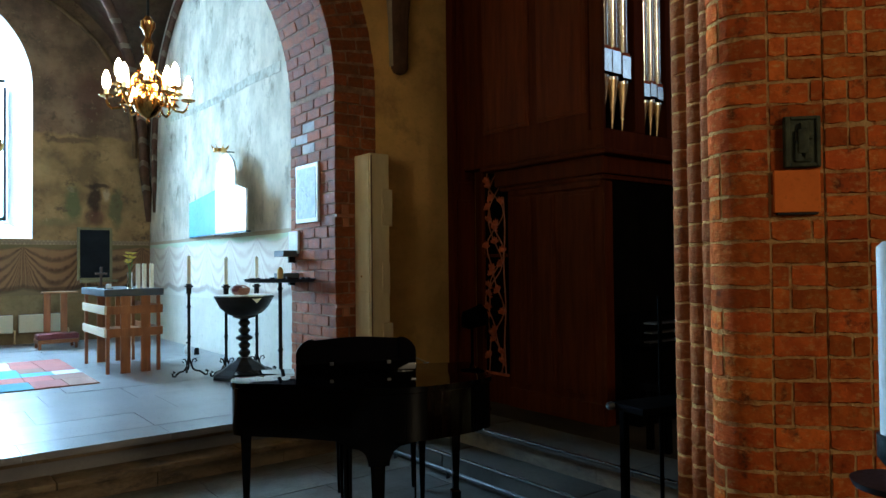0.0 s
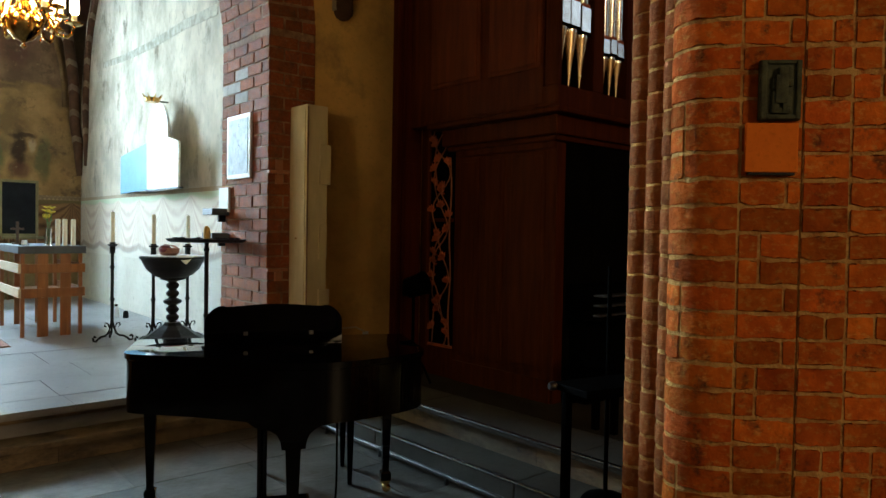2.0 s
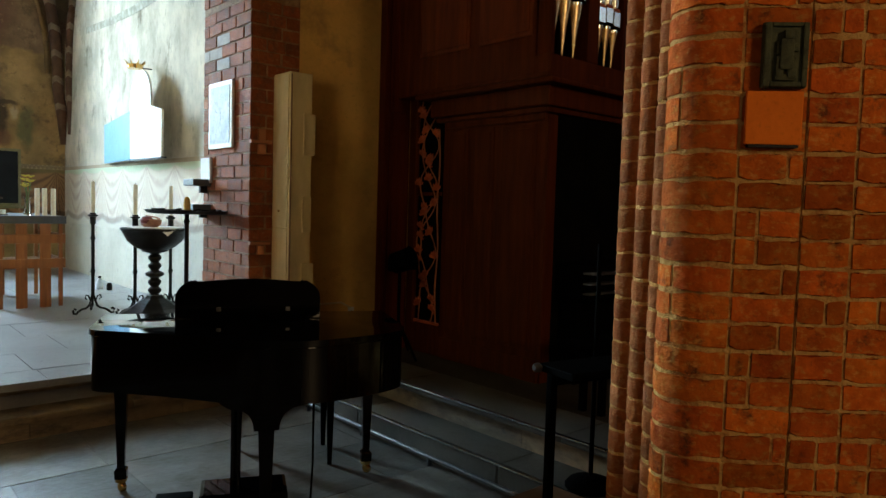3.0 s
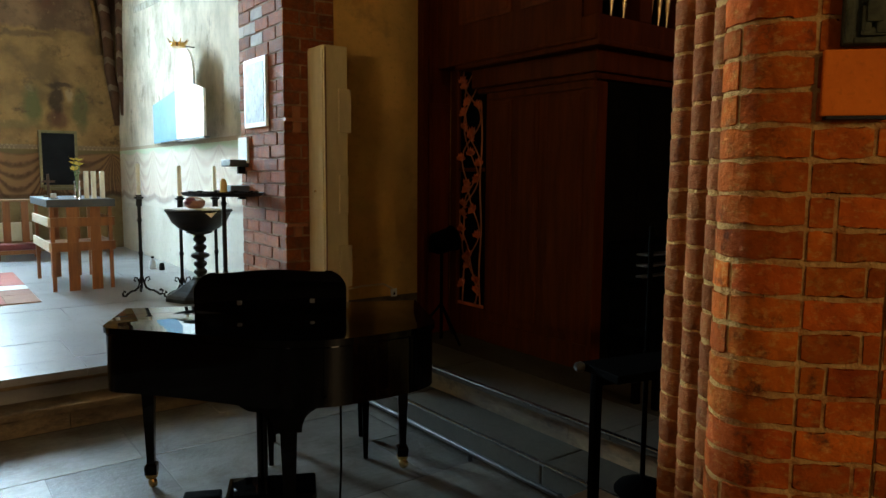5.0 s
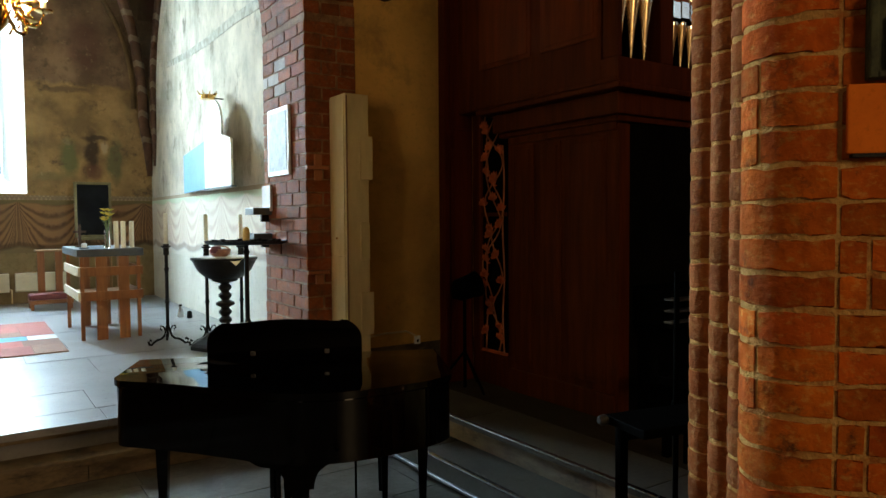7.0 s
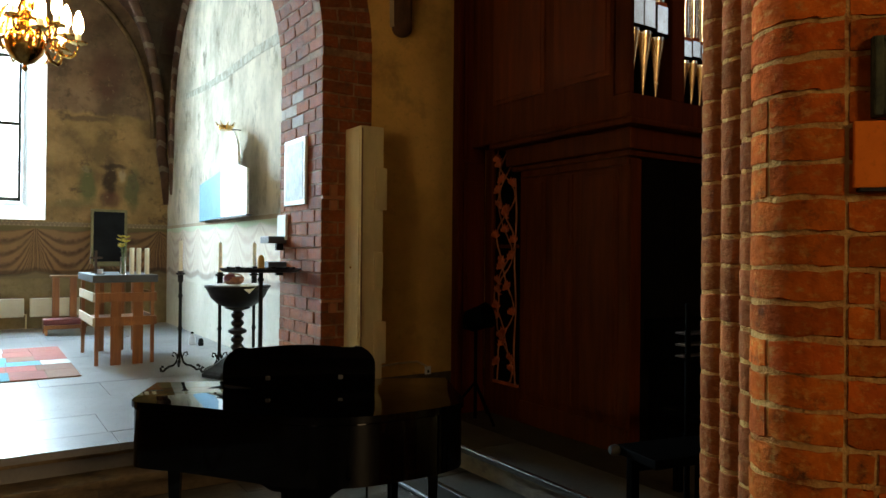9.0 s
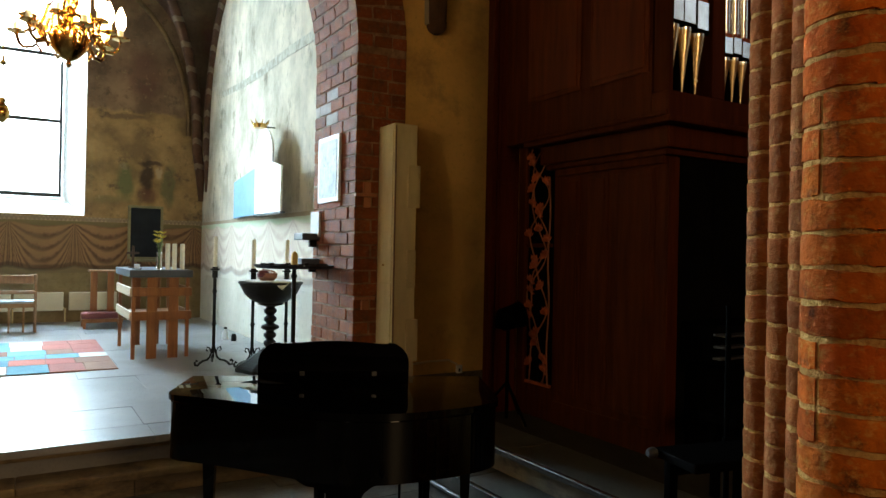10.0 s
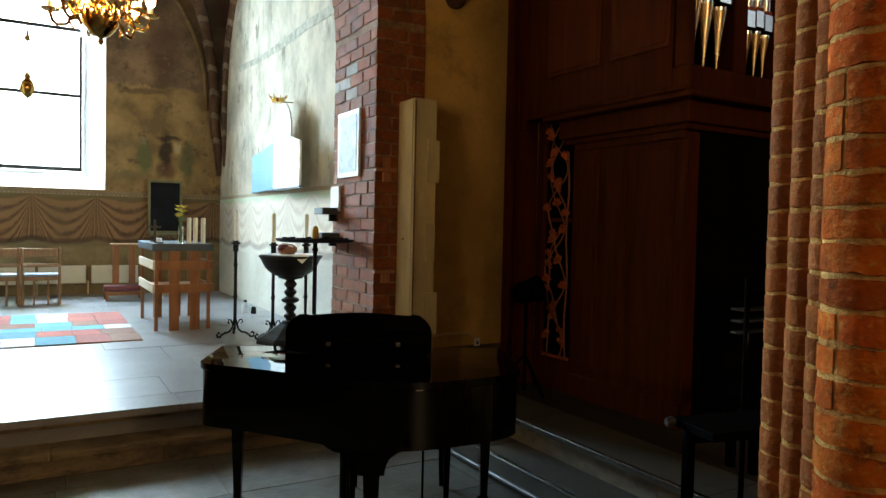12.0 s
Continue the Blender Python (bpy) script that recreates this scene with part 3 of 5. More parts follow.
vault("ceiling_chancel_vault", -1.06, 4.32, 6.7, 13.9, 3.9, 2.9, VAULT)
solid("ceiling_nave", box(-6, 9, -9, 6, 7.0, 7.2), NAVE_WALL, kind="structure")
solid("ceiling_chancel_roof", box(-1.7, 4.9, 6.0, 14.6, 7.2, 7.3), PLASTER, kind="structure")


def rib(name, pts, half, material, mark=None):
    """A square-set rib with a rounded nose along a run of points; mark adds painted chevrons on its sides."""
    bm = tube(pts, half, 10)
    ob = solid(name, bm, material, kind="structure", smooth=True)
    if mark:
        P = [Vector(p) for p in pts]
        for k in range(1, len(P) - 1):
            a, d = P[k].lerp(P[k + 1], 0.5), (P[k + 1] - P[k]).normalized()
            u = Vector((AX, 9.5, a.z - 1.0)) - a
            u = (u - d * u.dot(d)).normalized()
            w = d.cross(u)
            bm = bmesh.new()
            rows = []
            for i in range(-5, 6):
                th = radians(19 * i)
                e = a + (u * math.cos(th) + w * math.sin(th)) * half * 1.03 - d * 0.016 * abs(i)
                rows.append((bm.verts.new(e - d * 0.05), bm.verts.new(e + d * 0.05)))
            for s, q in zip(rows, rows[1:]):
                bm.faces.new((s[0], q[0], q[1], s[1]))
            part("chevron", bm, mark, ob)
    return ob


def quarter(p0, p1, rise, n=12):
    """A rib's line from its springing p0 to the crown over p1."""
    return [(p0[0] + (p1[0] - p0[0]) * (1 - math.cos(math.pi / 2 * i / n)) ** 1.15, p0[1] + (p1[1] - p0[1]) * (1 - math.cos(math.pi / 2 * i / n)) ** 1.15, p0[2] + rise * math.sin(math.pi / 2 * i / n)) for i in range(n + 1)]


rib("trim_vault_rib_diagonal", [(4.33, 13.92, 2.45), (4.27, 13.85, 2.9)] + quarter((4.18, 13.74, 3.3), (1.63, 10.3, 0), 3.3), 0.085, RIB_RED, RIB_MARK)
rib("trim_vault_rib_wall_south", [(4.36, 13.6, 2.6), (4.33, 13.54, 3.0)] + quarter((4.3, 13.5, 3.4), (4.3, 10.3, 0), 3.0), 0.07, RIB_RED, RIB_MARK)
rib("trim_vault_rib_wall_east", quarter((4.05, 13.88, 3.6), (1.4, 13.88, 0), 2.9), 0.04, MURAL)
rib("trim_vault_rib_diagonal_west", quarter((4.2, 6.85, 3.3), (1.63, 10.3, 0), 3.3), 0.1, RIB_RED)
# nave ribs gathered on a corbel
corbel = tagged(new("trim_corbel"), kind="structure")
part("corbel_stone", turned(lathe([(0.02, 0), (0.06, 0.015), (0.085, 0.05), (0.09, 0.1), (0.075, 0.13)], 20), Matrix.Translation((4.43, 5.79, 3.43))), RIB_RED, corbel, smooth=True)
for dx, dy in ((-1.9, -2.9), (0.0, -3.2), (1.2, -2.9)):
    part("rib", tube(quarter((4.43 + dx * 0.02, 5.76, 3.52), (4.43 + dx, 5.76 + dy, 0), 3.3), 0.05, 10), RIB_RED, corbel, smooth=True)
part("rib", tube(quarter((4.37, 5.8, 3.5), (2.6, 5.8, 0), 3.0), 0.045, 10), RIB_PALE, corbel, smooth=True)

# nave shell: unseen, toned dark to cut stray light, with openings for lamps
bm = bmesh.new()
for x0, x1, z0, z1 in ((-6.6, 1.5, 0, 7.2), (3.3, 9.6, 0, 7.2), (1.5, 3.3, 0, 3.4), (1.5, 3.3, 6.4, 7.2)):
    box_bm(bm, x0, x1, -9.6, -9, z0, z1)
solid("wall_west_nave", bm, NAVE_WALL, kind="structure")
bm = bmesh.new()
for y0, y1, z0, z1 in ((-9, -0.2, 0, 7.2), (1.1, 6.7, 0, 7.2), (-0.2, 1.1, 0, 3.4), (-0.2, 1.1, 6.1, 7.2)):
    box_bm(bm, 9, 9.6, y0, y1, z0, z1)
solid("wall_south_aisle", bm, NAVE_WALL, kind="structure")
bm = bmesh.new()
for y0, y1 in ((-9, -4.95), (-3.45, -0.15), (1.35, 6.7)):
    box_bm(bm, -6.0, -5.4, y0, y1, 0, 7.2)
for y0, y1 in ((-4.95, -3.45), (-0.15, 1.35)):
    box_bm(bm, -6.0, -5.4, y0, y1, 0, 3.1)
    box_bm(bm, -6.0, -5.4, y0, y1, 6.3, 7.2)
solid("wall_north_nave", bm, NAVE_WALL, kind="structure")

# ---- steps ----
steps = tagged(new("stairs_chancel"), "two worn sandstone steps up to the chancel", kind="structure")


def step_run(name, pts_of, length0, length1, cut, material=STEP_STONE):
    edges = [length0]
    rnd = random.Random(cut)
    while edges[-1] < length1 - 0.5:
        edges.append(min(length1, edges[-1] + 0.9 + 0.6 * rnd.random()))
    edges[-1] = length1
    for a, b in zip(edges, edges[1:]):
        part(name, pts_of(a + 0.001, b - 0.001), material, steps)


step_run("step_stone", lambda a, b: box(a, b, 5.63, 5.96, -0.02, 0.1, 0.008), -1.0, 3.93, 4)
step_run("step_tread", lambda a, b: box(a, b, 5.595, 5.97, 0.1, 0.155, 0.014), -1.0, 3.93, 12)
step_run("step_stone", lambda a, b: box(a, b, 5.86, 6.1, 0.155, CH - 0.05, 0.004), -1.0, 4.18, 7)
step_run("nosing_stone", lambda a, b: box(a, b, 5.79, 6.14, CH - 0.05, CH, 0.0015), -1.0, 4.18, 9, STONE)
step_run("cove_stone", lambda a, b: box(a, b, 5.825, 5.9, CH - 0.085, CH - 0.05, 0.012), -1.0, 4.18, 15)
# Organ steps: shade painted into the treads, the upper riser kept lit and sandy.
step_run("step_stone", lambda a, b: box(3.93, 4.3, a, b, -0.02, 0.155, 0.012), 1.9, 5.6, 5, SHADED_STEP)
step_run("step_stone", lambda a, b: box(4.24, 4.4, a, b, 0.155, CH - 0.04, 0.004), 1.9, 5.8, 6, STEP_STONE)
step_run("nosing_stone", lambda a, b: box(4.18, 4.6, a, b, CH - 0.04, CH, 0.008), 1.9, 5.8, 8, SHADED_STEP)
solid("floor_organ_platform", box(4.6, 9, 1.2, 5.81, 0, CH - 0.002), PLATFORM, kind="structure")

pipe = thing("heating_pipe", "thin steel heating pipe along the foot of the step", "pipe")
part("tube", tube([(3.885, 5.45, 0.055), (3.885, 4.0, 0.055), (3.885, 2.3, 0.055)], 0.013, 12), DULL_STEEL, pipe, smooth=True)
part("elbow", tube([(3.885, 5.45, 0.055), (3.85, 5.52, 0.055), (3.76, 5.54, 0.055)], 0.02, 10), DULL_STEEL, pipe, smooth=True)
for y in (3.0, 3.7, 4.4, 5.1):
    part("clip", box(3.872, 3.9, y - 0.008, y + 0.008, 0.0, 0.07, 0.003), DULL_STEEL, pipe)
rail = thing("step_edge_strip", "steel edge strip along the step", "edge strip", group="step edge strips")
part("strip", box(3.918, 3.95, 2.4, 5.6, 0.15, 0.163, 0.004), STEEL, rail)
rail2 = thing("step_edge_strip", "steel edge strip along the step", "edge strip", group="step edge strips")
part("strip", box(4.168, 4.2, 2.4, 5.6, CH - 0.006, CH + 0.006, 0.004), STEEL, rail2)

# ---- organ ----
organ = thing("pipe_organ", "dark red-brown panelled oak pipe organ with tin pipes", "organ")
OX, OY0, OY1 = 4.96, 3.78, 5.3
base = part("lower_case", box(OX, 6.9, OY0, OY1, CH, 2.478), ORGAN, organ, "dark oak lower case")


def panel(parent, axis, at, a0, a1, z0, z1, material, out=-1):
    """A raised and fielded panel with its moulding, on a face x = at or y = at."""
    for grow, d in ((0.0, 0.012), (0.03, 0.018)):
        if axis == "x":
            bm = box(at + out * d, at, a0 + grow, a1 - grow, z0 + grow, z1 - grow, 0.006)
        else:
            bm = box(a0 + grow, a1 - grow, at + out * d, at, z0 + grow, z1 - grow, 0.006)
        part("panel" if grow else "panel_moulding", bm, material, parent)


for a0, a1 in ((3.86, 4.2), (4.28, 4.48), (4.56, 4.78)):
    panel(base, "x", OX, a0, a1, 0.55, 2.18, ORGAN)
for z0, z1 in ((CH, 0.5), (2.2, 2.3)):
    part("rail", box(OX - 0.02, OX, OY0, 4.83, z0, z1, 0.006), ORGAN, base)
# overhanging cornice built from three mouldings
for k, (d, z0, z1) in enumerate(((0.045, 2.25, 2.29), (0.075, 2.29, 2.43), (0.16, 2.43, 2.47))):
    part("cornice", box(OX - d, 6.9, OY0 - d, 4.86 + d * 1.2, z0, z1, 0.014), ORGAN, organ)
upper = part("upper_case", box(4.81, 6.9, 3.78, OY1, 2.47, 6.2), ORGAN, organ, "dark oak upper case")
for a0, a1 in ((3.8, 4.32), (4.42, 5.0)):
    panel(upper, "x", 4.81, a0, a1, 2.76, 4.6, ORGAN_RED)
part("rail", box(4.795, 4.81, 3.65, 5.12, 2.47, 2.5, 0.006), ORGAN, upper)
# front with bays of pipes
part("front_sill", box(4.81, 6.8, 3.64, 3.78, 2.47, 2.62, 0.006), ORGAN, organ)
# Black sheet painted as the shade behind the pipes.
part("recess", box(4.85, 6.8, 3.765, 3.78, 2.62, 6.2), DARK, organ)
for x0, x1 in ((4.81, 4.845), (5.205, 5.33), (5.62, 5.74), (6.12, 6.24), (6.6, 6.8)):
    part("stile", box(x0, x1, 3.64, 3.765, 2.62, 6.2, 0.008), ORGAN, organ)


def organ_pipe(x, y, foot, r, top, tall):
    z0 = 2.622
    p = part("organ_pipe", lathe([(0.006, z0), (r * 0.5, z0 + foot * 0.5), (r * 0.98, z0 + foot - 0.03)], 20, at=(x, y)), PIPE_FOOT, organ, "polished tin organ pipe", smooth=True)
    z = z0 + foot
    part("lower_lip", lathe([(r * 0.98, z - 0.03), (r, z - 0.01)], 20, at=(x, y)), PIPE, p, smooth=True)
    part("windway", box(x - r * 0.96, x + r * 0.96, y - r * 1.02, y - r * 0.3, z - 0.01, z + 0.012, 0.002), DARK, p)
    part("mouth", box(x - r * 0.9, x + r * 0.9, y - r * 1.0, y - r * 0.3, z + 0.012, z + tall, 0.003), PIPE, p)
    part("mouth_point", box(x - r * 0.7, x + r * 0.7, y - r * 1.0, y - r * 0.3, z + tall, z + tall + 0.022, 0.003), CARVED, p)
    part("body", lathe([(r * 0.8, z), (r * 0.8, z + tall), (r, z + tall + 0.03), (r, top)], 20, at=(x, y)), PIPE, p, smooth=True)


for k, x in enumerate((4.878, 4.99, 5.112)):
    organ_pipe(x, 3.7, 0.42 - 0.02 * (k == 2), 0.058, 5.8 - 0.2 * abs(k - 1), 0.19)
for k, x in enumerate((5.385, 5.475, 5.565)):
    organ_pipe(x, 3.7, 0.31 - 0.012 * abs(k - 1), 0.044, 5.2 - 0.2 * abs(k - 1), 0.12)
for k, x in enumerate((5.81, 5.93, 6.05)):
    organ_pipe(x, 3.7, 0.42, 0.055, 5.8, 0.19)
# console front under the cornice, its shade painted in black
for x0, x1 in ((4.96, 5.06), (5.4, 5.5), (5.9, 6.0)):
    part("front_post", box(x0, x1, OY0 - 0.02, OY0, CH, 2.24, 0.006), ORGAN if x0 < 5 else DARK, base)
part("front_panel", box(5.07, 6.9, OY0 - 0.012, OY0, CH, 2.25), DARK, base, "added black panel as the shade on the organ front")
part("console", box(5.1, 6.4, 3.45, OY0, 0.95, 1.2, 0.02), BLACK, organ)
for k in range(3):
    part("keyboard_ledge", box(5.02, 6.3, 3.4 - 0.02 * k, 3.46, 1.0 + 0.07 * k, 1.012 + 0.07 * k, 0.003), DULL_STEEL, organ)
part("console_foot", box(5.15, 6.35, 3.6, OY0, CH, 0.95), BLACK, organ)

# panelled wing beside the organ
wing = thing("organ_side_screen", "red-brown panelled wooden screen beside the organ", "screen")
part("screen_board", box(4.67, 4.955, 5.3, 5.36, CH, 6.2), ORGAN_SIDE, wing)
panel(wing, "y", 5.3, 4.73, 4.94, 0.5, 2.2, ORGAN_SIDE)
panel(wing, "y", 5.3, 4.73, 4.94, 2.35, 4.6, ORGAN_SIDE)
part("stile", box(4.67, 4.71, 5.275, 5.3, CH, 6.2, 0.005), ORGAN_SIDE, wing)

# carved openwork of flowering stems
lattice = thing("carved_lattice", "openwork of carved reddish stems and flowers in the organ case", "carving")
# Shade behind the stems, put in as a black sheet.
part("backing", box(4.952, 4.958, 4.85, 5.16, 0.58, 4.6), DARK, lattice, "black sheet painted as shade behind the stems")
part("frame_bar", box(4.925, 4.95, 5.15, 5.175, 0.58, 4.6, 0.004), ORGAN_RED, lattice)
part("frame_bar", turned(box(0, 0.02, -0.32, 0, -0.012, 0.012, 0.004), Matrix.Translation((4.93, 5.165, 0.6))), CARVED, lattice)
part("frame_bar", box(4.93, 4.95, 4.85, 5.165, 1.66, 1.69, 0.004), ORGAN, lattice)
rnd = random.Random(11)


def flower(parent, y, z, lean):
    bm = bmesh.new()
    for k in (-2, -1, 0, 1, 2):
        a = lean + k * 0.52
        tip = Vector((-0.012, math.sin(a) * 0.068, math.cos(a) * 0.075))
        side = Vector((0, math.cos(a), -math.sin(a))) * 0.013
        p0, pm = Vector((0, 0, 0)), tip * 0.6 + Vector((-0.014, 0, 0))
        v = [bm.verts.new(Vector((4.925, y, z)) + w) for w in (p0, pm - side, tip, pm + side, tip * 0.5 + Vector((0.012, 0, 0)))]
        for f in ((0, 1, 3), (1, 2, 3), (0, 4, 1), (1, 4, 2), (2, 4, 3), (3, 4, 0)):
            bm.faces.new([v[i] for i in f])
    part("carved_flower", bm, CARVED, parent)


for n, ph in enumerate((0.3, 2.4, 4.5)):
    zs = [0.62 + 0.04 * i for i in range(47)]
    path = [(4.93 - 0.004 * n, 5.005 + 0.1 * math.sin(z * (6.4 + 0.8 * n) + ph + 0.5 * math.sin(z * 3)) + 0.028 * math.sin(z * 14 + n), z) for z in zs]
    part("carved_stem", tube(path, 0.0055, 6), STEM, lattice, smooth=True)
    for i in range(2 + n, len(path) - 1, 5):
        flower(lattice, path[i][1], path[i][2], 0.6 * math.sin(i * 2.1 + n))
part("carved_stem", tube([(4.93, 4.875 + 0.01 * math.sin(z * 9), z) for z in [0.6 + 0.1 * i for i in range(17)]], 0.006, 6), STEM, lattice, smooth=True)
path = [(4.935, 5.135 + 0.015 * math.sin(z * 8), z) for z in [2.5 + 0.1 * i for i in range(20)]]
part("carved_stem", tube(path, 0.008, 7), CARVED, lattice, smooth=True)

spot = thing("black_spotlight", "black spotlight head on a thin stand before the organ screen", "spotlight", pose(4.68, 5.04, CH))
part("pole", tube([(0, 0, 0.02), (0, 0, 0.72)], 0.014, 10), BLACK, spot, smooth=True)
part("head", turned(lathe([(0.05, -0.1), (0.085, -0.07), (0.09, 0.05), (0.1, 0.1), (0.08, 0.1), (0.07, 0.06)], 18), Matrix.Translation((0, -0.02, 0.79)) @ Matrix.Rotation(radians(70), 4, "X") @ Matrix.Rotation(radians(20), 4, "Y")), BLACK, spot, smooth=True)
part("yoke", tube([(-0.11, 0, 0.8), (-0.11, 0, 0.72), (0, 0, 0.7), (0.11, 0, 0.72), (0.11, 0, 0.8)], 0.01, 8), BLACK, spot)
for k in range(3):
    a = radians(120 * k + 30)
    part("leg", tube([(0, 0, 0.3), (0.24 * math.cos(a), 0.24 * math.sin(a), 0.008)], 0.01, 8), BLACK, spot)

# ---- grand piano ----
PL, PU, PN = Vector((2.33, 4.42, 0)), Vector((0.902, -0.432, 0)), Vector((-0.432, -0.902, 0))
PM = Matrix(((PU.x, PN.x, 0, PL.x), (PU.y, PN.y, 0, PL.y), (0, 0, 1, 0), (0, 0, 0, 1)))
piano = thing("grand_piano", "black lacquered baby grand piano with its lid closed", "piano", PM)


def spline(pts, n=8):
    out = []
    for i in range(len(pts) - 1):
        p = [Vector(pts[max(0, min(len(pts) - 1, i + k))]) for k in (-1, 0, 1, 2)]
        for j in range(n):
            s = j / n
            q = 0.5 * (2 * p[1] + (p[2] - p[0]) * s + (2 * p[0] - 5 * p[1] + 4 * p[2] - p[3]) * s * s + (3 * p[1] - p[0] - 3 * p[2] + p[3]) * s ** 3)
            out.append((q.x, q.y))
    return out + [tuple(pts[-1])]


def piano_outline(front, grow=0.0):
    tail = spline([(-0.035, 0.56), (-0.03, 0.62), (0.005, 0.66), (0.06, 0.685), (0.25, 0.77), (0.45, 0.88), (0.62, 0.975), (0.78, 1.015), (0.95, 1.0), (1.18, 0.91), (1.3, 0.83), (1.345, 0.76), (1.35, 0.66)], 5)
    c = Vector((0.66, 0.4))
    pts = [(-0.035, front)] + tail + [(1.35, front)]
    return [tuple(c + (Vector(p) - c) * (1 + grow)) for p in pts]


part("case", prism(piano_outline(0.05), 0.715, 0.955, 0.01), LACQUER, piano, smooth=True)
lid = part("lid", prism(piano_outline(0.21, 0.014), 0.965, 0.99, 0.008), LACQUER, piano, "closed glossy black lid", smooth=True)
part("lid_gasket", prism(piano_outline(0.21, -0.012), 0.953, 0.966), LACQUER, piano)
part("key_bed", box(-0.08, 1.395, -0.26, 0.06, 0.62, 0.7, 0.012), LACQUER, piano)
part("key_cover", box(0.02, 1.3, -0.2, 0.1, 0.7, 0.86, 0.03), LACQUER, piano)
for x in (-0.08, 1.3):
    part("cheek", box(x, x + 0.095, -0.25, 0.08, 0.7, 0.9, 0.02), LACQUER, piano)


def desk_outline():
    top = spline([(0.3, 0.06), (0.302, 0.12), (0.325, 0.16), (0.36, 0.186), (0.38, 0.19), (0.42, 0.187), (0.65, 0.2), (0.87, 0.187), (0.91, 0.19), (0.93, 0.186), (0.965, 0.16), (0.988, 0.12), (0.99, 0.06)], 5)
    return [(0.3, 0.0)] + top + [(0.99, 0.0)]


bm = prism(desk_outline(), -0.011, 0.011, 0.004)
turned(bm, Matrix.Translation((0, 0.42, 0.99)) @ Matrix.Rotation(radians(92), 4, "X"))
desk = part("music_desk", bm, LACQUER, piano, "scalloped black music desk", smooth=True)
for x in (0.5, 0.83):
    part("desk_hinge", box(x - 0.011, x + 0.011, 0.43, 0.438, 1.03, 1.05, 0.002), DULL_STEEL, desk, "small pale metal hinge plate")


for ob in piano.children:
    ob.data.set_sharp_from_angle(angle=radians(22))


def piano_leg(x, y, z1=0.7, w=0.046):
    leg = part("leg", lathe([(w * 0.56, 0.11), (w * 0.62, 0.2), (w * 0.9, z1 - 0.16), (w * 1.05, z1 - 0.06), (w * 1.5, z1 - 0.045), (w * 1.55, z1)], 4, at=(0, 0)), LACQUER, piano)
    leg.matrix_basis = Matrix.Translation((x, y, 0)) @ Matrix.Rotation(radians(45), 4, "Z")
    c = part("leg_collar", lathe([(w * 0.9, 0.075), (w * 0.95, 0.12), (w * 0.7, 0.13)], 4), LACQUER, leg)
    k = part("caster", lathe([(0.012, 0.05), (0.03, 0.055), (0.034, 0.075)], 14), BRASS, leg, "brass caster", smooth=True)
    wheel = part("caster_wheel", turned(lathe([(0.02, -0.014), (0.027, -0.008), (0.027, 0.008), (0.02, 0.014)], 16), Matrix.Translation((0.008, 0, 0.027)) @ Matrix.Rotation(radians(90), 4, "X")), BRASS, leg, "brass caster wheel", smooth=True)


piano_leg(0.0, 0.0, 0.66)
piano_leg(1.32, 0.0, 0.66)
piano_leg(0.72, 0.77, 0.7, 0.056)
# carved bracket over the tail leg
bm = turned(prism(spline([(0.5, 0.7), (0.56, 0.655), (0.62, 0.645), (0.655, 0.6), (0.665, 0.55)], 4) + spline([(0.775, 0.55), (0.785, 0.6), (0.82, 0.645), (0.9, 0.665), (0.98, 0.7)], 4), -0.06, 0.06, 0.01), Matrix(((1, 0, 0, 0), (0, 0, -1, 0.77), (0, 1, 0, 0), (0, 0, 0, 1))))
part("leg_bracket", bm, LACQUER, piano)
for x in (0.575, 0.6):
    part("lyre_post", tube([(x, 0.42, 0.12), (x, 0.42, 0.72)], 0.013, 10), LACQUER, piano, smooth=True)
pedal = part("pedal_box", box(0.42, 0.84, 0.3, 0.54, 0.03, 0.15, 0.02), LACQUER, piano)
for x in (0.57, 0.65, 0.73):
    part("pedal", box(x - 0.015, x + 0.015, 0.16, 0.31, 0.05, 0.06, 0.004), BRASS, pedal)

bench = thing("piano_bench", "black wooden piano bench tucked behind the piano", "bench", PM)
part("seat", box(0.56, 1.17, -0.57, -0.12, 0.46, 0.53, 0.02), BLACK, bench)
for x in (0.6, 1.13):
    for y in (-0.52, -0.17):
        leg = part("leg", lathe([(0.017, 0), (0.021, 0.1), (0.03, 0.4), (0.033, 0.46)], 4), BLACK, bench)
        leg.matrix_basis = Matrix.Translation((x, y, 0)) @ Matrix.Rotation(radians(45), 4, "Z")
power = thing("power_adapter", "small black electric box with cables on the floor", "adapter", PM)
part("housing", box(0.2, 0.38, 0.24, 0.33, 0.0, 0.07, 0.012), BLACK, power)
part("cable", tube([(0.38, 0.28, 0.03), (0.43, 0.3, 0.05), (0.48, 0.27, 0.02)], 0.006, 6), BLACK, power)
cable = thing("floor_cable", "thin black cable from the piano across the stone floor", "cable", PM)
part("cord", tube([(0.95, 0.6, 0.7), (0.95, 0.6, 0.3), (0.94, 0.58, 0.03), (1.05, 0.5, 0.008), (1.3, 0.5, 0.008), (1.6, 0.62, 0.008), (1.85, 0.66, 0.008)], 0.006, 6), BLACK, cable, smooth=True)

# ---- tall cream cupboard by the arch ----
chest = thing("banner_cupboard", "tall narrow cream wooden banner cupboard beside the brick pier", "cupboard", pose(0.02, 0, 0))
part("body", box(3.91, 4.11, 5.53, 5.798, 0.155, 2.6, 0.008), CREAM, chest)
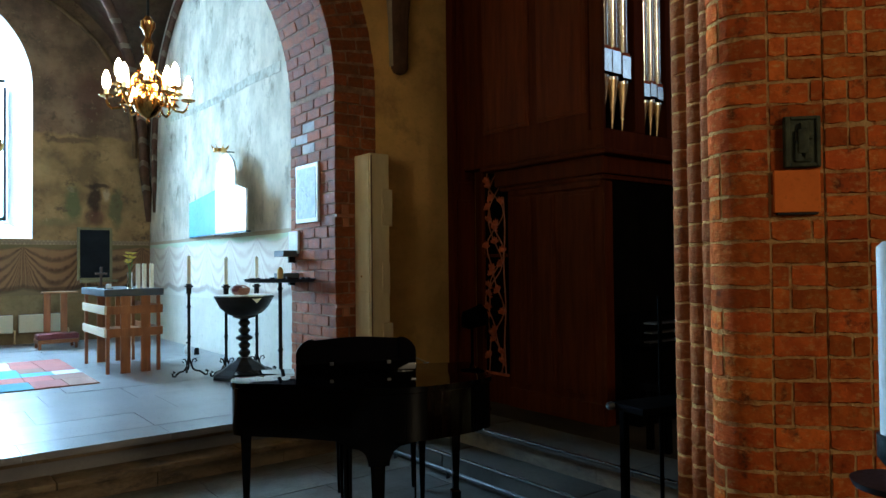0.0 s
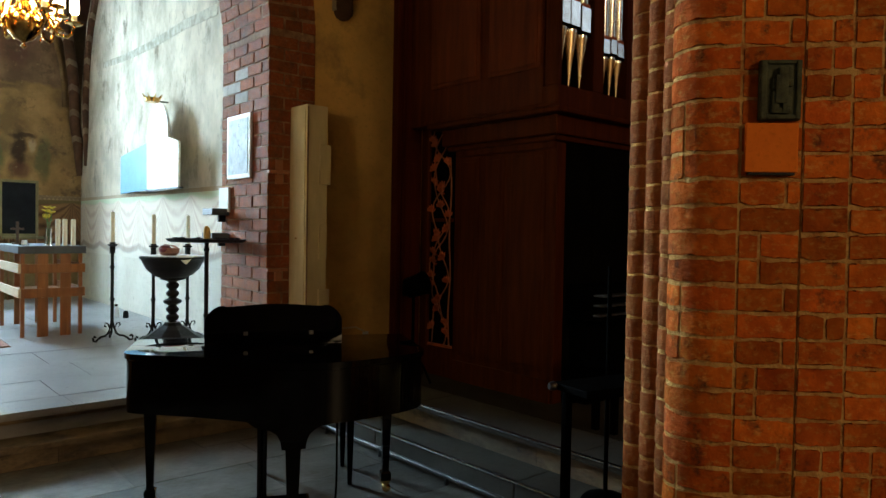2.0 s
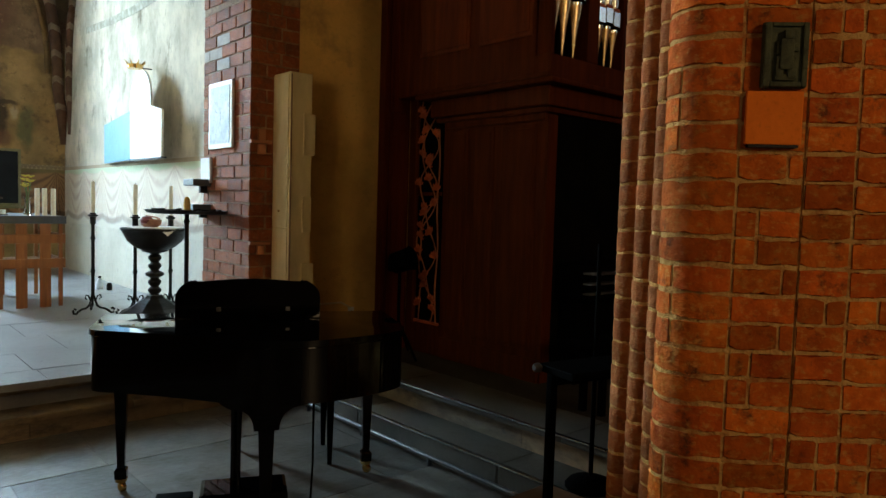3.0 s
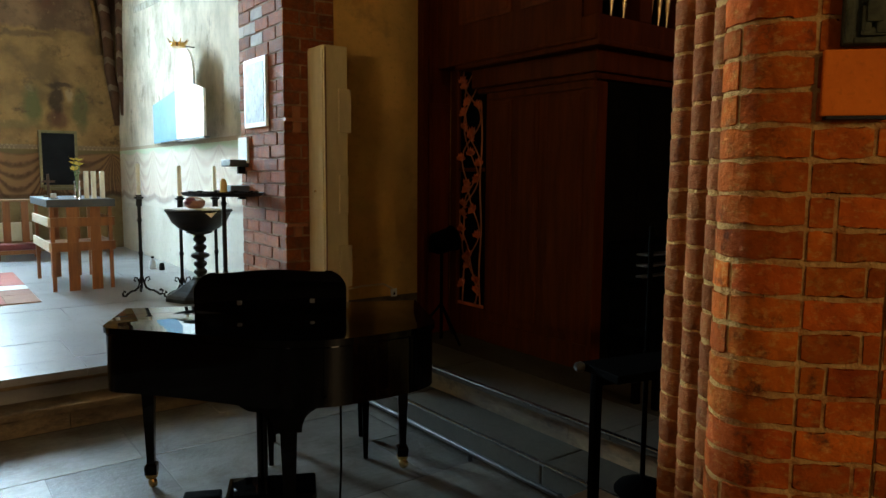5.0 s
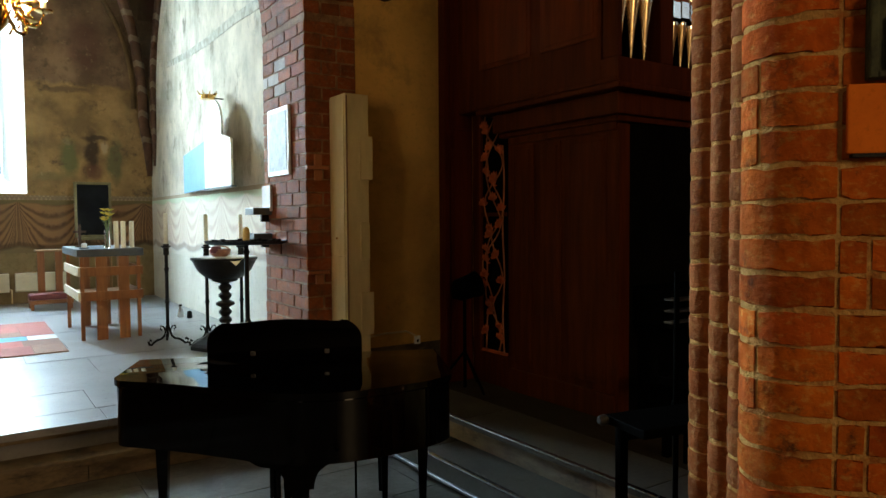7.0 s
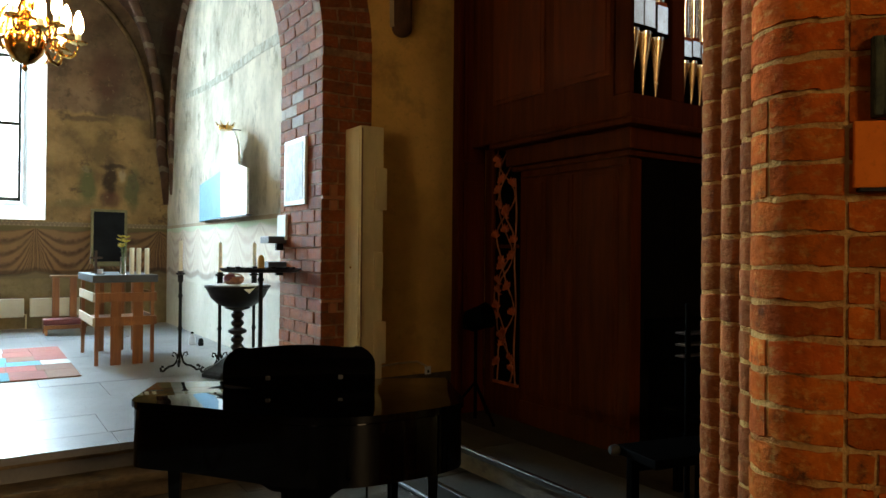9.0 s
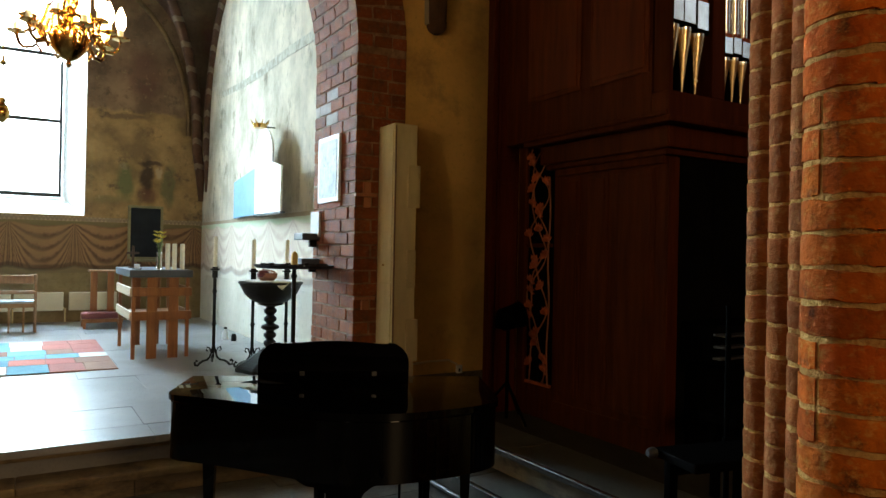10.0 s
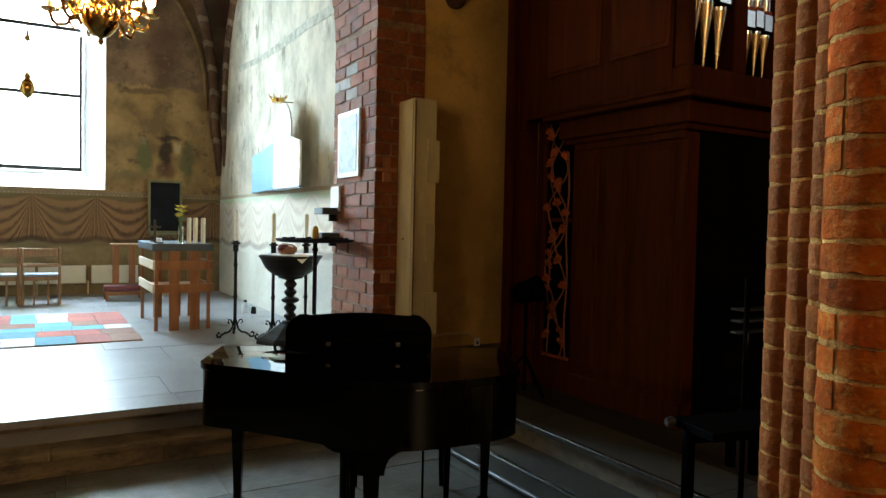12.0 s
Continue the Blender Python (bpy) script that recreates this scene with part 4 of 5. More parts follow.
part("door", box(3.902, 3.91, 5.545, 5.785, 0.2, 1.36, 0.003), CREAM, chest)
part("door", box(3.902, 3.91, 5.545, 5.785, 1.372, 2.58, 0.003), CREAM, chest)
part("knob", turned(lathe([(0.004, 0), (0.009, 0.006), (0.007, 0.014)], 10), Matrix.Translation((3.902, 5.66, 1.5)) @ Matrix.Rotation(radians(-90), 4, "Y")), BRASS, chest)
part("hinge_strip", box(3.915, 3.925, 5.522, 5.53, 0.2, 2.58), OAK, chest)
for z0, z1 in ((1.95, 2.28), (1.33, 1.62), (0.75, 1.08)):
    part("flap", box(4.03, 4.135 if z0 != 1.33 else 4.105, 5.515, 5.53, z0, z1, 0.004), CREAM, chest)
socket = thing("wall_socket", "white electric wall socket with a cable duct", "socket")
part("plate", box(4.7, 4.76, 5.795, 5.812, 0.57, 0.64, 0.004), WHITE_PAINT, socket)
part("hole", box(4.722, 4.738, 5.79, 5.796, 0.585, 0.61), BLACK, socket)
part("duct", tube([(4.12, 5.8, 0.66), (4.4, 5.8, 0.69), (4.62, 5.8, 0.69), (4.72, 5.8, 0.64)], 0.009, 8), CREAM, socket, smooth=True)
ledge = thing("wooden_cross_bracket", "small red-brown wooden cross bracket on the brick pier", "bracket")
part("bar", box(3.72, 3.9, 5.76, 5.8, 2.035, 2.06, 0.004), BRACKET_WOOD, ledge)
part("upright", box(3.79, 3.85, 5.77, 5.8, 2.06, 2.15, 0.004), BRACKET_WOOD, ledge)
part("foot", box(3.79, 3.85, 5.77, 5.8, 1.95, 2.03, 0.004), BRACKET_WOOD, ledge)
ledge2 = thing("wooden_cross_bracket", "small red-brown wooden bracket low on the brick pier", "bracket")
part("bar", box(3.72, 3.9, 5.76, 5.8, 1.22, 1.245, 0.004), BRACKET_WOOD, ledge2)
part("foot", box(3.79, 3.85, 5.77, 5.8, 1.14, 1.215, 0.004), BRACKET_WOOD, ledge2)

# picture and devices on the arch jamb
picture = thing("framed_picture", "white framed faded blue drawing on the brick jamb", "picture")
part("frame", box(3.7, 3.725, 6.08, 6.54, 2.01, 2.57, 0.006), WHITE_PAINT, picture)
part("sheet", box(3.696, 3.7, 6.12, 6.5, 2.05, 2.53), SKETCH_PAPER, picture, "faded grey-blue drawing")
rnd = random.Random(5)
for k in range(9):
    y, z = 6.36 + 0.09 * math.sin(k * 1.3), 2.12 + 0.038 * k
    run = [(3.6955, y + 0.022 * math.sin(q * 1.7 + k), z + 0.018 * q) for q in range(5)]
    part("ink_stroke", tube([(3.6972, q[1], q[2]) for q in run], 0.002 + 0.002 * rnd.random(), 5, taper=0.5), INK, picture)
notice = thing("notice_sheet", "small white notice on the brick jamb", "notice")
part("sheet", box(3.7, 3.722, 6.5, 6.7, 1.72, 1.94, 0.003), PAPER, notice)
for z, y0 in ((1.69, 6.52), (1.47, 6.52)):
    tin = thing("collection_box", "dark grey metal collection box on the jamb", "box", group="collection boxes")
    part("case", box(3.56, 3.722, y0, y0 + 0.22, z, z + 0.06, 0.008), SLATE, tin)
    part("bracket", box(3.66, 3.722, y0 + 0.08, y0 + 0.12, z - 0.06, z, 0.004), IRON, tin)

# ---- chancel furniture ----
altar = thing("wall_triptych", "pale blue and white wooden wall triptych with an arched centre", "triptych")


def yz_slab(pts, x0, x1, bevel=0.006):
    bm = prism(pts, x0, x1, bevel)
    return turned(bm, Matrix(((0, 0, 1, 0), (1, 0, 0, 0), (0, 1, 0, 0), (0, 0, 0, 1))))


LEAN = Matrix(((1, 0.067, 0, 4.1 - 8.88 * 0.067), (0, 1.232, 0, 8.7 - 8.88 * 1.232), (0, 0, 1, 0), (0, 0, 0, 1)))
part("left_wing", turned(yz_slab([(9.9, 2.06), (11.12, 2.05), (11.12, 2.6), (9.9, 2.7)], 0, 0.025), LEAN), SKY_PAINT, altar, "sky blue wing")
part("centre_panel", turned(yz_slab([(9.22, 2.05), (9.92, 2.06)] + arc(9.57, 2.78, 0.35, 0, 180, 14), -0.03, 0), LEAN), WHITE_PAINT, altar, "arched white centre panel")
part("right_wing", turned(yz_slab([(8.88, 2.05), (9.22, 2.05), (9.22, 2.67), (8.88, 2.58)], -0.03, 0.0), LEAN), WHITE_PAINT, altar)
part("base_rail", turned(box(-0.035, 0.03, 8.87, 9.95, 2.03, 2.05, 0.004), LEAN), SLATE, altar)
for y in (9.4, 10.2, 11.0):
    part("wall_bracket", box(4.2 if y < 10 else 4.24, 4.322, y - 0.02, y + 0.02, 2.25, 2.29), IRON, altar)
part("back_strut", box(4.17, 4.21, 9.38, 9.42, 2.1, 2.6), IRON, altar)
crown = thing("gilt_wall_ornament", "small gilt votive crown on the plaster wall", "crown")
part("band", turned(lathe([(0.085, 0), (0.095, 0.05), (0.085, 0.055), (0.075, 0.01)], 20), Matrix.Translation((4.12, 9.73, 3.17))), BRASS, crown, smooth=True)
for k in range(8):
    a = k * math.pi / 4
    part("point", tube([(4.12 + 0.09 * math.cos(a), 9.73 + 0.09 * math.sin(a), 3.22), (4.12 + 0.13 * math.cos(a), 9.73 + 0.13 * math.sin(a), 3.27)], 0.012, 6, taper=0.2), BRASS, crown)
part("hook", tube([(4.12, 9.73, 3.18), (4.25, 9.73, 3.19), (4.325, 9.73, 3.19)], 0.008, 6), IRON, crown)

font = thing("baptismal_font", "dark bronze font bowl on a twisted baluster", "font", pose(3.76, 8.0, CH))
part("foot", lathe([(0.36, 0), (0.36, 0.035), (0.33, 0.06), (0.25, 0.1), (0.17, 0.16), (0.1, 0.2), (0.08, 0.23)], 8), BRONZE, font)
prof = [(0.05, 0.22)]
for i in range(5):
    z = 0.24 + 0.085 * i
    prof += [(0.04, z), (0.066 if i != 2 else 0.095, z + 0.03), (0.066 if i != 2 else 0.092, z + 0.055), (0.04, z + 0.08)]
part("baluster", lathe(prof + [(0.06, 0.67), (0.13, 0.69), (0.13, 0.705)], 24), BRONZE, font, "turned bronze baluster", smooth=True)
part("bowl", lathe([(0.12, 0.7), (0.2, 0.735), (0.27, 0.8), (0.305, 0.87), (0.32, 0.9), (0.335, 0.91), (0.335, 0.93), (0.3, 0.935)], 28), BRONZE, font, "wide dark bronze bowl", smooth=True)
cloth = thing("linen_cloth", "white linen cloth laid on the font", "cloth", pose(3.76, 8.0, CH))
part("top", prism([(-0.24, -0.2), (0.1, -0.27), (0.3, -0.1), (0.26, 0.2), (-0.1, 0.26), (-0.28, 0.1)], 0.936, 0.942), LINEN, cloth)
bm = bmesh.new()
v = [bm.verts.new(p) for p in ((-0.08, -0.31, 0.941), (0.1, -0.32, 0.941), (0.01, -0.345, 0.86), (-0.08, -0.26, 0.941), (0.1, -0.27, 0.941))]
bm.faces.new((v[0], v[1], v[2])), bm.faces.new((v[0], v[3], v[4], v[1]))
part("hanging_corner", bm, LINEN, cloth)
basket = thing("woven_basket", "small brown woven basket on the font", "basket", pose(3.72, 8.0, CH + 0.943))
part("bowl", lathe([(0.07, 0), (0.1, 0.03), (0.105, 0.075), (0.095, 0.08)], 14), BREAD, basket, smooth=True)
part("loaf", turned(lathe([(0.0, -0.03), (0.06, 0.0), (0.07, 0.03), (0.045, 0.065), (0.0, 0.075)], 12), Matrix.Translation((-0.05, -0.02, 0.04))), LEATHER, basket, smooth=True)
part("handle", tube([(-0.09, 0, 0.08), (-0.05, 0, 0.115), (0.05, 0, 0.1), (0.09, 0, 0.08)], 0.008, 6), BREAD, basket)


def candle_stand(x, y, top, candle, mat=IRON, group="iron candle stands"):
    s = thing("candle_stand", "black wrought iron floor candle stand with a tall candle", "candle stand", pose(x, y, CH), group)
    h = top - CH
    part("shaft", tube([(0, 0, 0.16), (0, 0, h)], 0.018, 8), mat, s, smooth=True)
    for z in (0.45, 0.8):
        if z < h:
            part("knot", lathe([(0.018, z - 0.025), (0.028, z), (0.018, z + 0.025)], 10), mat, s, smooth=True)
    part("cup", lathe([(0.018, h - 0.02), (0.05, h - 0.005), (0.05, h + 0.01), (0.03, h + 0.012)], 14), mat, s, smooth=True)
    part("socket", lathe([(0.03, h - 0.09), (0.03, h + 0.03)], 12), mat, s, smooth=True)
    for k in range(3):
        a = radians(120 * k + 200)
        pts = [(math.cos(a) * r, math.sin(a) * r, z) for r, z in ((0.0, 0.22), (0.022, 0.15), (0.045, 0.085), (0.08, 0.06), (0.125, 0.055), (0.165, 0.035), (0.19, 0.012), (0.218, 0.018), (0.226, 0.05), (0.208, 0.068), (0.195, 0.055))]
        part("foot", tube(pts, 0.012, 7), mat, s, smooth=True)
        part("foot_scroll", tube([(math.cos(a) * q, math.sin(a) * q, z) for q, z in ((0.03, 0.14), (0.05, 0.19), (0.08, 0.2), (0.09, 0.17), (0.07, 0.155))], 0.008, 6), mat, s, smooth=True)
    c = thing("altar_candle", "tall ivory candle in an iron stand", "candle", pose(x, y, top), "tall candles")
    part("wax", lathe([(0.022, 0.012), (0.022, candle - 0.01), (0.012, candle)], 14), WAX, c, smooth=True)
    part("wick", tube([(0, 0, candle), (0.002, 0, candle + 0.012)], 0.002, 5), BLACK, c)


candle_stand(3.31, 8.55, 1.37, 0.36)
candle_stand(3.66, 8.3, 1.36, 0.35)
candle_stand(4.02, 8.26, 1.36, 0.35)

votive = thing("votive_candle_stand", "black iron votive stand with a broad round tray", "candle stand", pose(3.4, 6.25, CH))
part("shaft", tube([(0, 0, 0.0), (0, 0, 1.13)], 0.018, 10), IRON, votive, smooth=True)
for z in (0.5, 1.06):
    part("knot", lathe([(0.018, z - 0.02), (0.027, z), (0.018, z + 0.02)], 12), IRON, votive, smooth=True)
part("tray", lathe([(0.28, 1.122), (0.305, 1.128), (0.325, 1.15), (0.318, 1.152), (0.298, 1.136), (0.02, 1.136)], 40), IRON, votive, "round black iron tray", smooth=True)
part("foot_plate", lathe([(0.19, 0), (0.19, 0.015), (0.04, 0.03)], 20), IRON, votive, smooth=True)
for k in range(10):
    a = 2 * math.pi * (k + 0.3) / 10
    part("candle_cup", lathe([(0.014, 1.136), (0.022, 1.15), (0.022, 1.162), (0.018, 1.162)], 12, at=(0.25 * math.cos(a), 0.25 * math.sin(a))), IRON, votive, smooth=True)
yc = thing("votive_candle", "yellow wax candle in a small dish on the tray", "candle", pose(3.4, 6.25, CH + 1.136))
part("dish", lathe([(0.03, 0), (0.05, 0.012), (0.05, 0.018), (0.025, 0.014)], 16), IRON, yc, smooth=True)
part("wax", lathe([(0.027, 0.014), (0.028, 0.075), (0.024, 0.105), (0.008, 0.125)], 16), YELLOW_WAX, yc, smooth=True)

# table with a cross-shaped end
table = thing("altar_table", "orange pine altar table with slatted sides and slate top", "table")
TX0, TX1, TY0, TY1, TZ = 2.57, 3.19, 9.26, 10.5, 1.34
part("tabletop", box(TX0 - 0.03, TX1 + 0.03, TY0 - 0.04, TY1 + 0.04, TZ - 0.085, TZ, 0.008), SLATE, table, "slate blue-grey top")
for x in (TX0 + 0.02, TX1 - 0.02):
    for y in (TY0 + 0.02, TY1 - 0.02):
        part("leg", box(x - 0.02, x + 0.02, y - 0.02, y + 0.02, CH, TZ - 0.085, 0.004), PINE, table)
for x in (2.78, 3.01):
    part("wide_post", box(x - 0.055, x + 0.055, TY0 - 0.03, TY0, CH, TZ - 0.085, 0.004), PINE, table)
    part("wide_post", box(x - 0.055, x + 0.055, TY1, TY1 + 0.03, CH, TZ - 0.085, 0.004), PINE, table)
for z in (0.82, 1.09):
    part("cross_rail", box(TX0, TX1 + 0.02, TY0 - 0.034, TY0 - 0.002, z - 0.05, z + 0.05, 0.004), PINE, table)
    # Left rails carry painted window light; the right ones stay plain pine.
    part("side_rail", box(TX0 - 0.024, TX0, TY0 - 0.02, TY1, z - 0.05, z + 0.05, 0.004), LIT_PINE, table, "side rail in pine paled as window light")
    part("side_rail", box(TX1, TX1 + 0.024, TY0, TY1, z - 0.05, z + 0.05, 0.004), PINE, table)
part("shelf", box(TX0 + 0.02, TX1 - 0.02, TY0 + 0.03, TY1 - 0.03, 0.78, 0.8), PINE, table)
for k, x in enumerate((2.97, 3.05, 3.145)):
    c = thing("pillar_candle", "white pillar candle on the altar table", "candle", pose(x, 9.42 + 0.03 * k, TZ), "pillar candles")
    part("wax", lathe([(0.026, 0), (0.026, 0.3), (0.02, 0.305), (0.004, 0.3)], 16), WAX, c, smooth=True)
    part("wick", tube([(0, 0, 0.3), (0.002, 0, 0.318)], 0.002, 5), BLACK, c)
vase = thing("flower_vase", "clear glass vase with yellow flowers on the table", "vase", pose(2.88, 9.45, TZ))
part("glass", lathe([(0.035, 0), (0.04, 0.01), (0.032, 0.1), (0.03, 0.18), (0.034, 0.2), (0.03, 0.2), (0.026, 0.1), (0.03, 0.012)], 18), GLASS, vase, smooth=True)
rnd = random.Random(3)
for k in range(9):
    a, h = rnd.random() * 6.28, 0.3 + 0.14 * rnd.random()
    tip = (0.035 * math.cos(a), 0.035 * math.sin(a), h)
    s = part("stem", tube([(0, 0, 0.02), (tip[0] * 0.4, tip[1] * 0.4, h * 0.6), tip], 0.003, 5), LEAF, vase)
    bm = bmesh.new()
    for j in range(6):
        b = j * math.pi / 3
        p = Vector(tip)
        q = p + Vector((0.05 * math.cos(b), 0.05 * math.sin(b), 0.03))
        side = Vector((-math.sin(b), math.cos(b), 0)) * 0.022
        w = [bm.verts.new(c) for c in (p, q * 0.5 + p * 0.5 - side, q, q * 0.5 + p * 0.5 + side, p + Vector((0, 0, 0.02)))]
        for f in ((0, 1, 4), (1, 2, 4), (2, 3, 4), (3, 0, 4)):
            bm.faces.new([w[i] for i in f])
    part("blossom", bm, PETAL, s)
    bm = bmesh.new()
    p = Vector((tip[0] * 0.7, tip[1] * 0.7, h * 0.75))
    q = p + Vector((0.04 * math.cos(a + 1), 0.04 * math.sin(a + 1), 0.03))
    side = Vector((-math.sin(a + 1), math.cos(a + 1), 0)) * 0.012
    w = [bm.verts.new(c) for c in (p, (p + q) / 2 - side, q, (p + q) / 2 + side)]
    bm.faces.new(w)
    part("leaf", bm, LEAF, s)
cross = thing("table_cross", "small dark wooden standing cross on the table", "cross", pose(2.67, 10.0, TZ))
part("foot", box(-0.05, 0.05, -0.03, 0.03, 0, 0.02, 0.004), DARK_WOOD, cross)
part("upright", box(-0.014, 0.014, -0.01, 0.01, 0.02, 0.27, 0.003), DARK_WOOD, cross)
part("arm", box(-0.07, 0.07, -0.0095, 0.0095, 0.17, 0.195, 0.003), DARK_WOOD, cross)
tea = thing("tea_light", "white tea light in a small dish on the table", "candle", pose(2.65, 9.5, TZ))
part("dish", lathe([(0.05, 0), (0.055, 0.01), (0.03, 0.008)], 16), BLACK, tea, smooth=True)
part("wax", lathe([(0.03, 0.008), (0.03, 0.055), (0.024, 0.058)], 14), WHITE_PAINT, tea, smooth=True)

board = thing("framed_blackboard", "blackboard in a thin olive gilt frame by the east wall", "blackboard")
part("slate", box(3.08, 3.6, 13.7, 13.72, 1.4, 2.26), CHALK, board)
for b in ((3.06, 3.1, 1.38, 2.3), (3.58, 3.62, 1.38, 2.3)):
    part("frame_side", box(b[0], b[1], 13.68, 13.73, b[2], b[3], 0.006), OLIVE, board)
for z in (1.38, 2.26):
    part("frame_rail", box(3.1, 3.58, 13.68, 13.73, z, z + 0.04, 0.006), OLIVE, board)
for x in (3.2, 3.6):
    part("easel_leg", tube([(x, 13.76, CH), (x, 13.74, 2.2)], 0.016, 8), OAK, board)
part("tray", box(3.1, 3.7, 13.63, 13.69, 1.34, 1.38, 0.005), OLIVE, board)

kneeler = thing("prayer_kneeler", "wooden prayer kneeler with an oxblood leather cushion", "kneeler", pose(2.62, 12.72, CH))
part("cushion", box(-0.31, 0.28, -0.1, 0.22, 0.15, 0.24, 0.03), LEATHER, kneeler, "oxblood leather cushion", smooth=True)
part("platform", box(-0.3, 0.27, -0.09, 0.36, 0.09, 0.15, 0.006), PINE, kneeler)
for x in (-0.27, 0.24):
    for y in (-0.06, 0.3):
        part("foot", box(x - 0.02, x + 0.02, y - 0.02, y + 0.02, 0, 0.09, 0.004), PINE, kneeler)
for x in (-0.12, 0.12):
    part("upright", box(x - 0.05, x + 0.05, 0.27, 0.3, 0.15, 0.86, 0.004), PINE, kneeler)
part("book_rest", box(-0.2, 0.3, 0.12, 0.36, 0.86, 0.89, 0.006), OAK, kneeler)

chair = thing("chancel_chair", "honey oak chair with a pale blue seat by the east wall", "chair", pose(1.46, 12.62, CH), "chairs by the east wall")
part("seat", box(-0.25, 0.25, -0.2, 0.2, 0.42, 0.455, 0.012), SEAT, chair, "pale blue seat")
for x in (-0.235, 0.235):
    part("front_leg", box(x - 0.017, x + 0.017, 0.17, 0.2, 0, 0.43, 0.005), OAK, chair)
    part("back_leg", tube([(x, -0.19, 0), (x, -0.2, 0.45), (x, -0.25, 0.84)], 0.02, 8), OAK, chair, smooth=True)
for z0, z1 in ((0.71, 0.83), (0.56, 0.61)):
    part("back_rail", turned(box(-0.235, 0.235, -0.012, 0.012, z0, z1, 0.006), Matrix.Translation((0, -0.228, 0))), OAK, chair)
for y in (-0.18, 0.17):
    part("seat_rail", box(-0.22, 0.22, y - 0.012, y + 0.012, 0.36, 0.42, 0.004), OAK, chair)
for x in (-0.09, 0.09):
    part("seat_post", box(x - 0.014, x + 0.014, -0.19, -0.165, 0.0, 0.42, 0.004), OAK, chair)
copy_thing(chair, pose(0.93, 12.6, CH, 0, 0, 4))
copy_thing(chair, pose(0.4, 12.6, CH, 0, 0, -3))

for x0, x1 in ((0.5, 1.38), (1.42, 2.12), (2.2, 2.92)):
    r = thing("wall_radiator", "ivory enamelled panel radiator under the painted drapery", "radiator", group="panel radiators")
    part("panel", box(x0, x1, 13.8, 13.87, 0.52, 0.82, 0.012), RADIATOR, r)
    part("top_grille", box(x0 + 0.01, x1 - 0.01, 13.81, 13.86, 0.82, 0.83), STEEL, r)
    part("valve", tube([(x1, 13.84, 0.56), (x1 + 0.03, 13.84, 0.56), (x1 + 0.03, 13.84, CH)], 0.012, 8), CREAM, r, smooth=True)
    for x in (x0 + 0.1, x1 - 0.1):
        part("bracket", box(x - 0.015, x + 0.015, 13.86, 13.9, 0.55, 0.8), STEEL, r)

bottle = thing("white_bottle", "small white bottle with a dark cap on the floor", "bottle", pose(3.95, 10.6, CH))
part("body", lathe([(0.045, 0), (0.05, 0.02), (0.045, 0.1), (0.02, 0.13), (0.018, 0.15)], 14), WHITE_PAINT, bottle, smooth=True)
part("cap", lathe([(0.02, 0.15), (0.02, 0.175)], 12), BLACK, bottle)
jar = thing("dark_jar", "small dark jar standing beside a white bottle", "jar", pose(4.02, 10.42, CH))
part("body", lathe([(0.035, 0), (0.038, 0.016), (0.034, 0.075), (0.024, 0.1)], 14), IRON, jar, smooth=True)

# patchwork rug of flat woven squares
rug = thing("patchwork_rug", "red, blue and white patchwork rug on the chancel floor", "rug")
part("backing", box(-0.2, 2.38, 8.66, 11.2, CH + 0.001, CH + 0.007), RUG_BROWN, rug)
rnd = random.Random(21)
rows = ((8.66, 9.2, "RbRwwsRr"), (9.2, 9.62, "rsRrsRRb"), (9.62, 9.95, "wRswsssw"), (9.95, 10.35, "RrRrrsrR"), (10.35, 10.8, "rRsRswRR"), (10.8, 11.2, "RrRRswRR"))
mats = {"R": RUG_RED, "r": RUG_BROWN, "s": RUG_BLUE, "w": RUG_WHITE, "b": RUG_BROWN}
for y0, y1, keys in rows:
    xs = [-0.2] + sorted(-0.2 + 2.58 * (k + 0.25 * (rnd.random() - 0.5)) / 8 for k in range(1, 8)) + [2.38]
    for x0, x1, key in zip(xs, xs[1:], keys):
        part("patch", box(x0 + 0.004, x1 - 0.004, y0 + 0.004, y1 - 0.004, CH + 0.006, CH + 0.013), mats[key], rug)

# ---- chandelier and hanging lamp ----
CX, CY, CZ = 1.63, 3.95, 2.33
chandelier = thing("brass_chandelier", "small polished brass chandelier with lit electric candles", "chandelier", pose(CX, CY, CZ))
part("drop_ball", lathe([(0.004, 0.0), (0.012, 0.012), (0.006, 0.026), (0.035, 0.04), (0.065, 0.075), (0.075, 0.115), (0.068, 0.15), (0.035, 0.18), (0.02, 0.2)], 28), BRASS, chandelier, smooth=True)
part("stem", lathe([(0.02, 0.2), (0.032, 0.22), (0.014, 0.245), (0.03, 0.285), (0.038, 0.31), (0.016, 0.34), (0.024, 0.38), (0.032, 0.405), (0.012, 0.44), (0.02, 0.465), (0.036, 0.495), (0.036, 0.52), (0.012, 0.55)], 24), BRASS, chandelier, smooth=True)
part("chain", tube([(0, 0, 0.54), (0, 0, 2.2), (0, 0, 4.68)], 0.007, 6), IRON, chandelier)
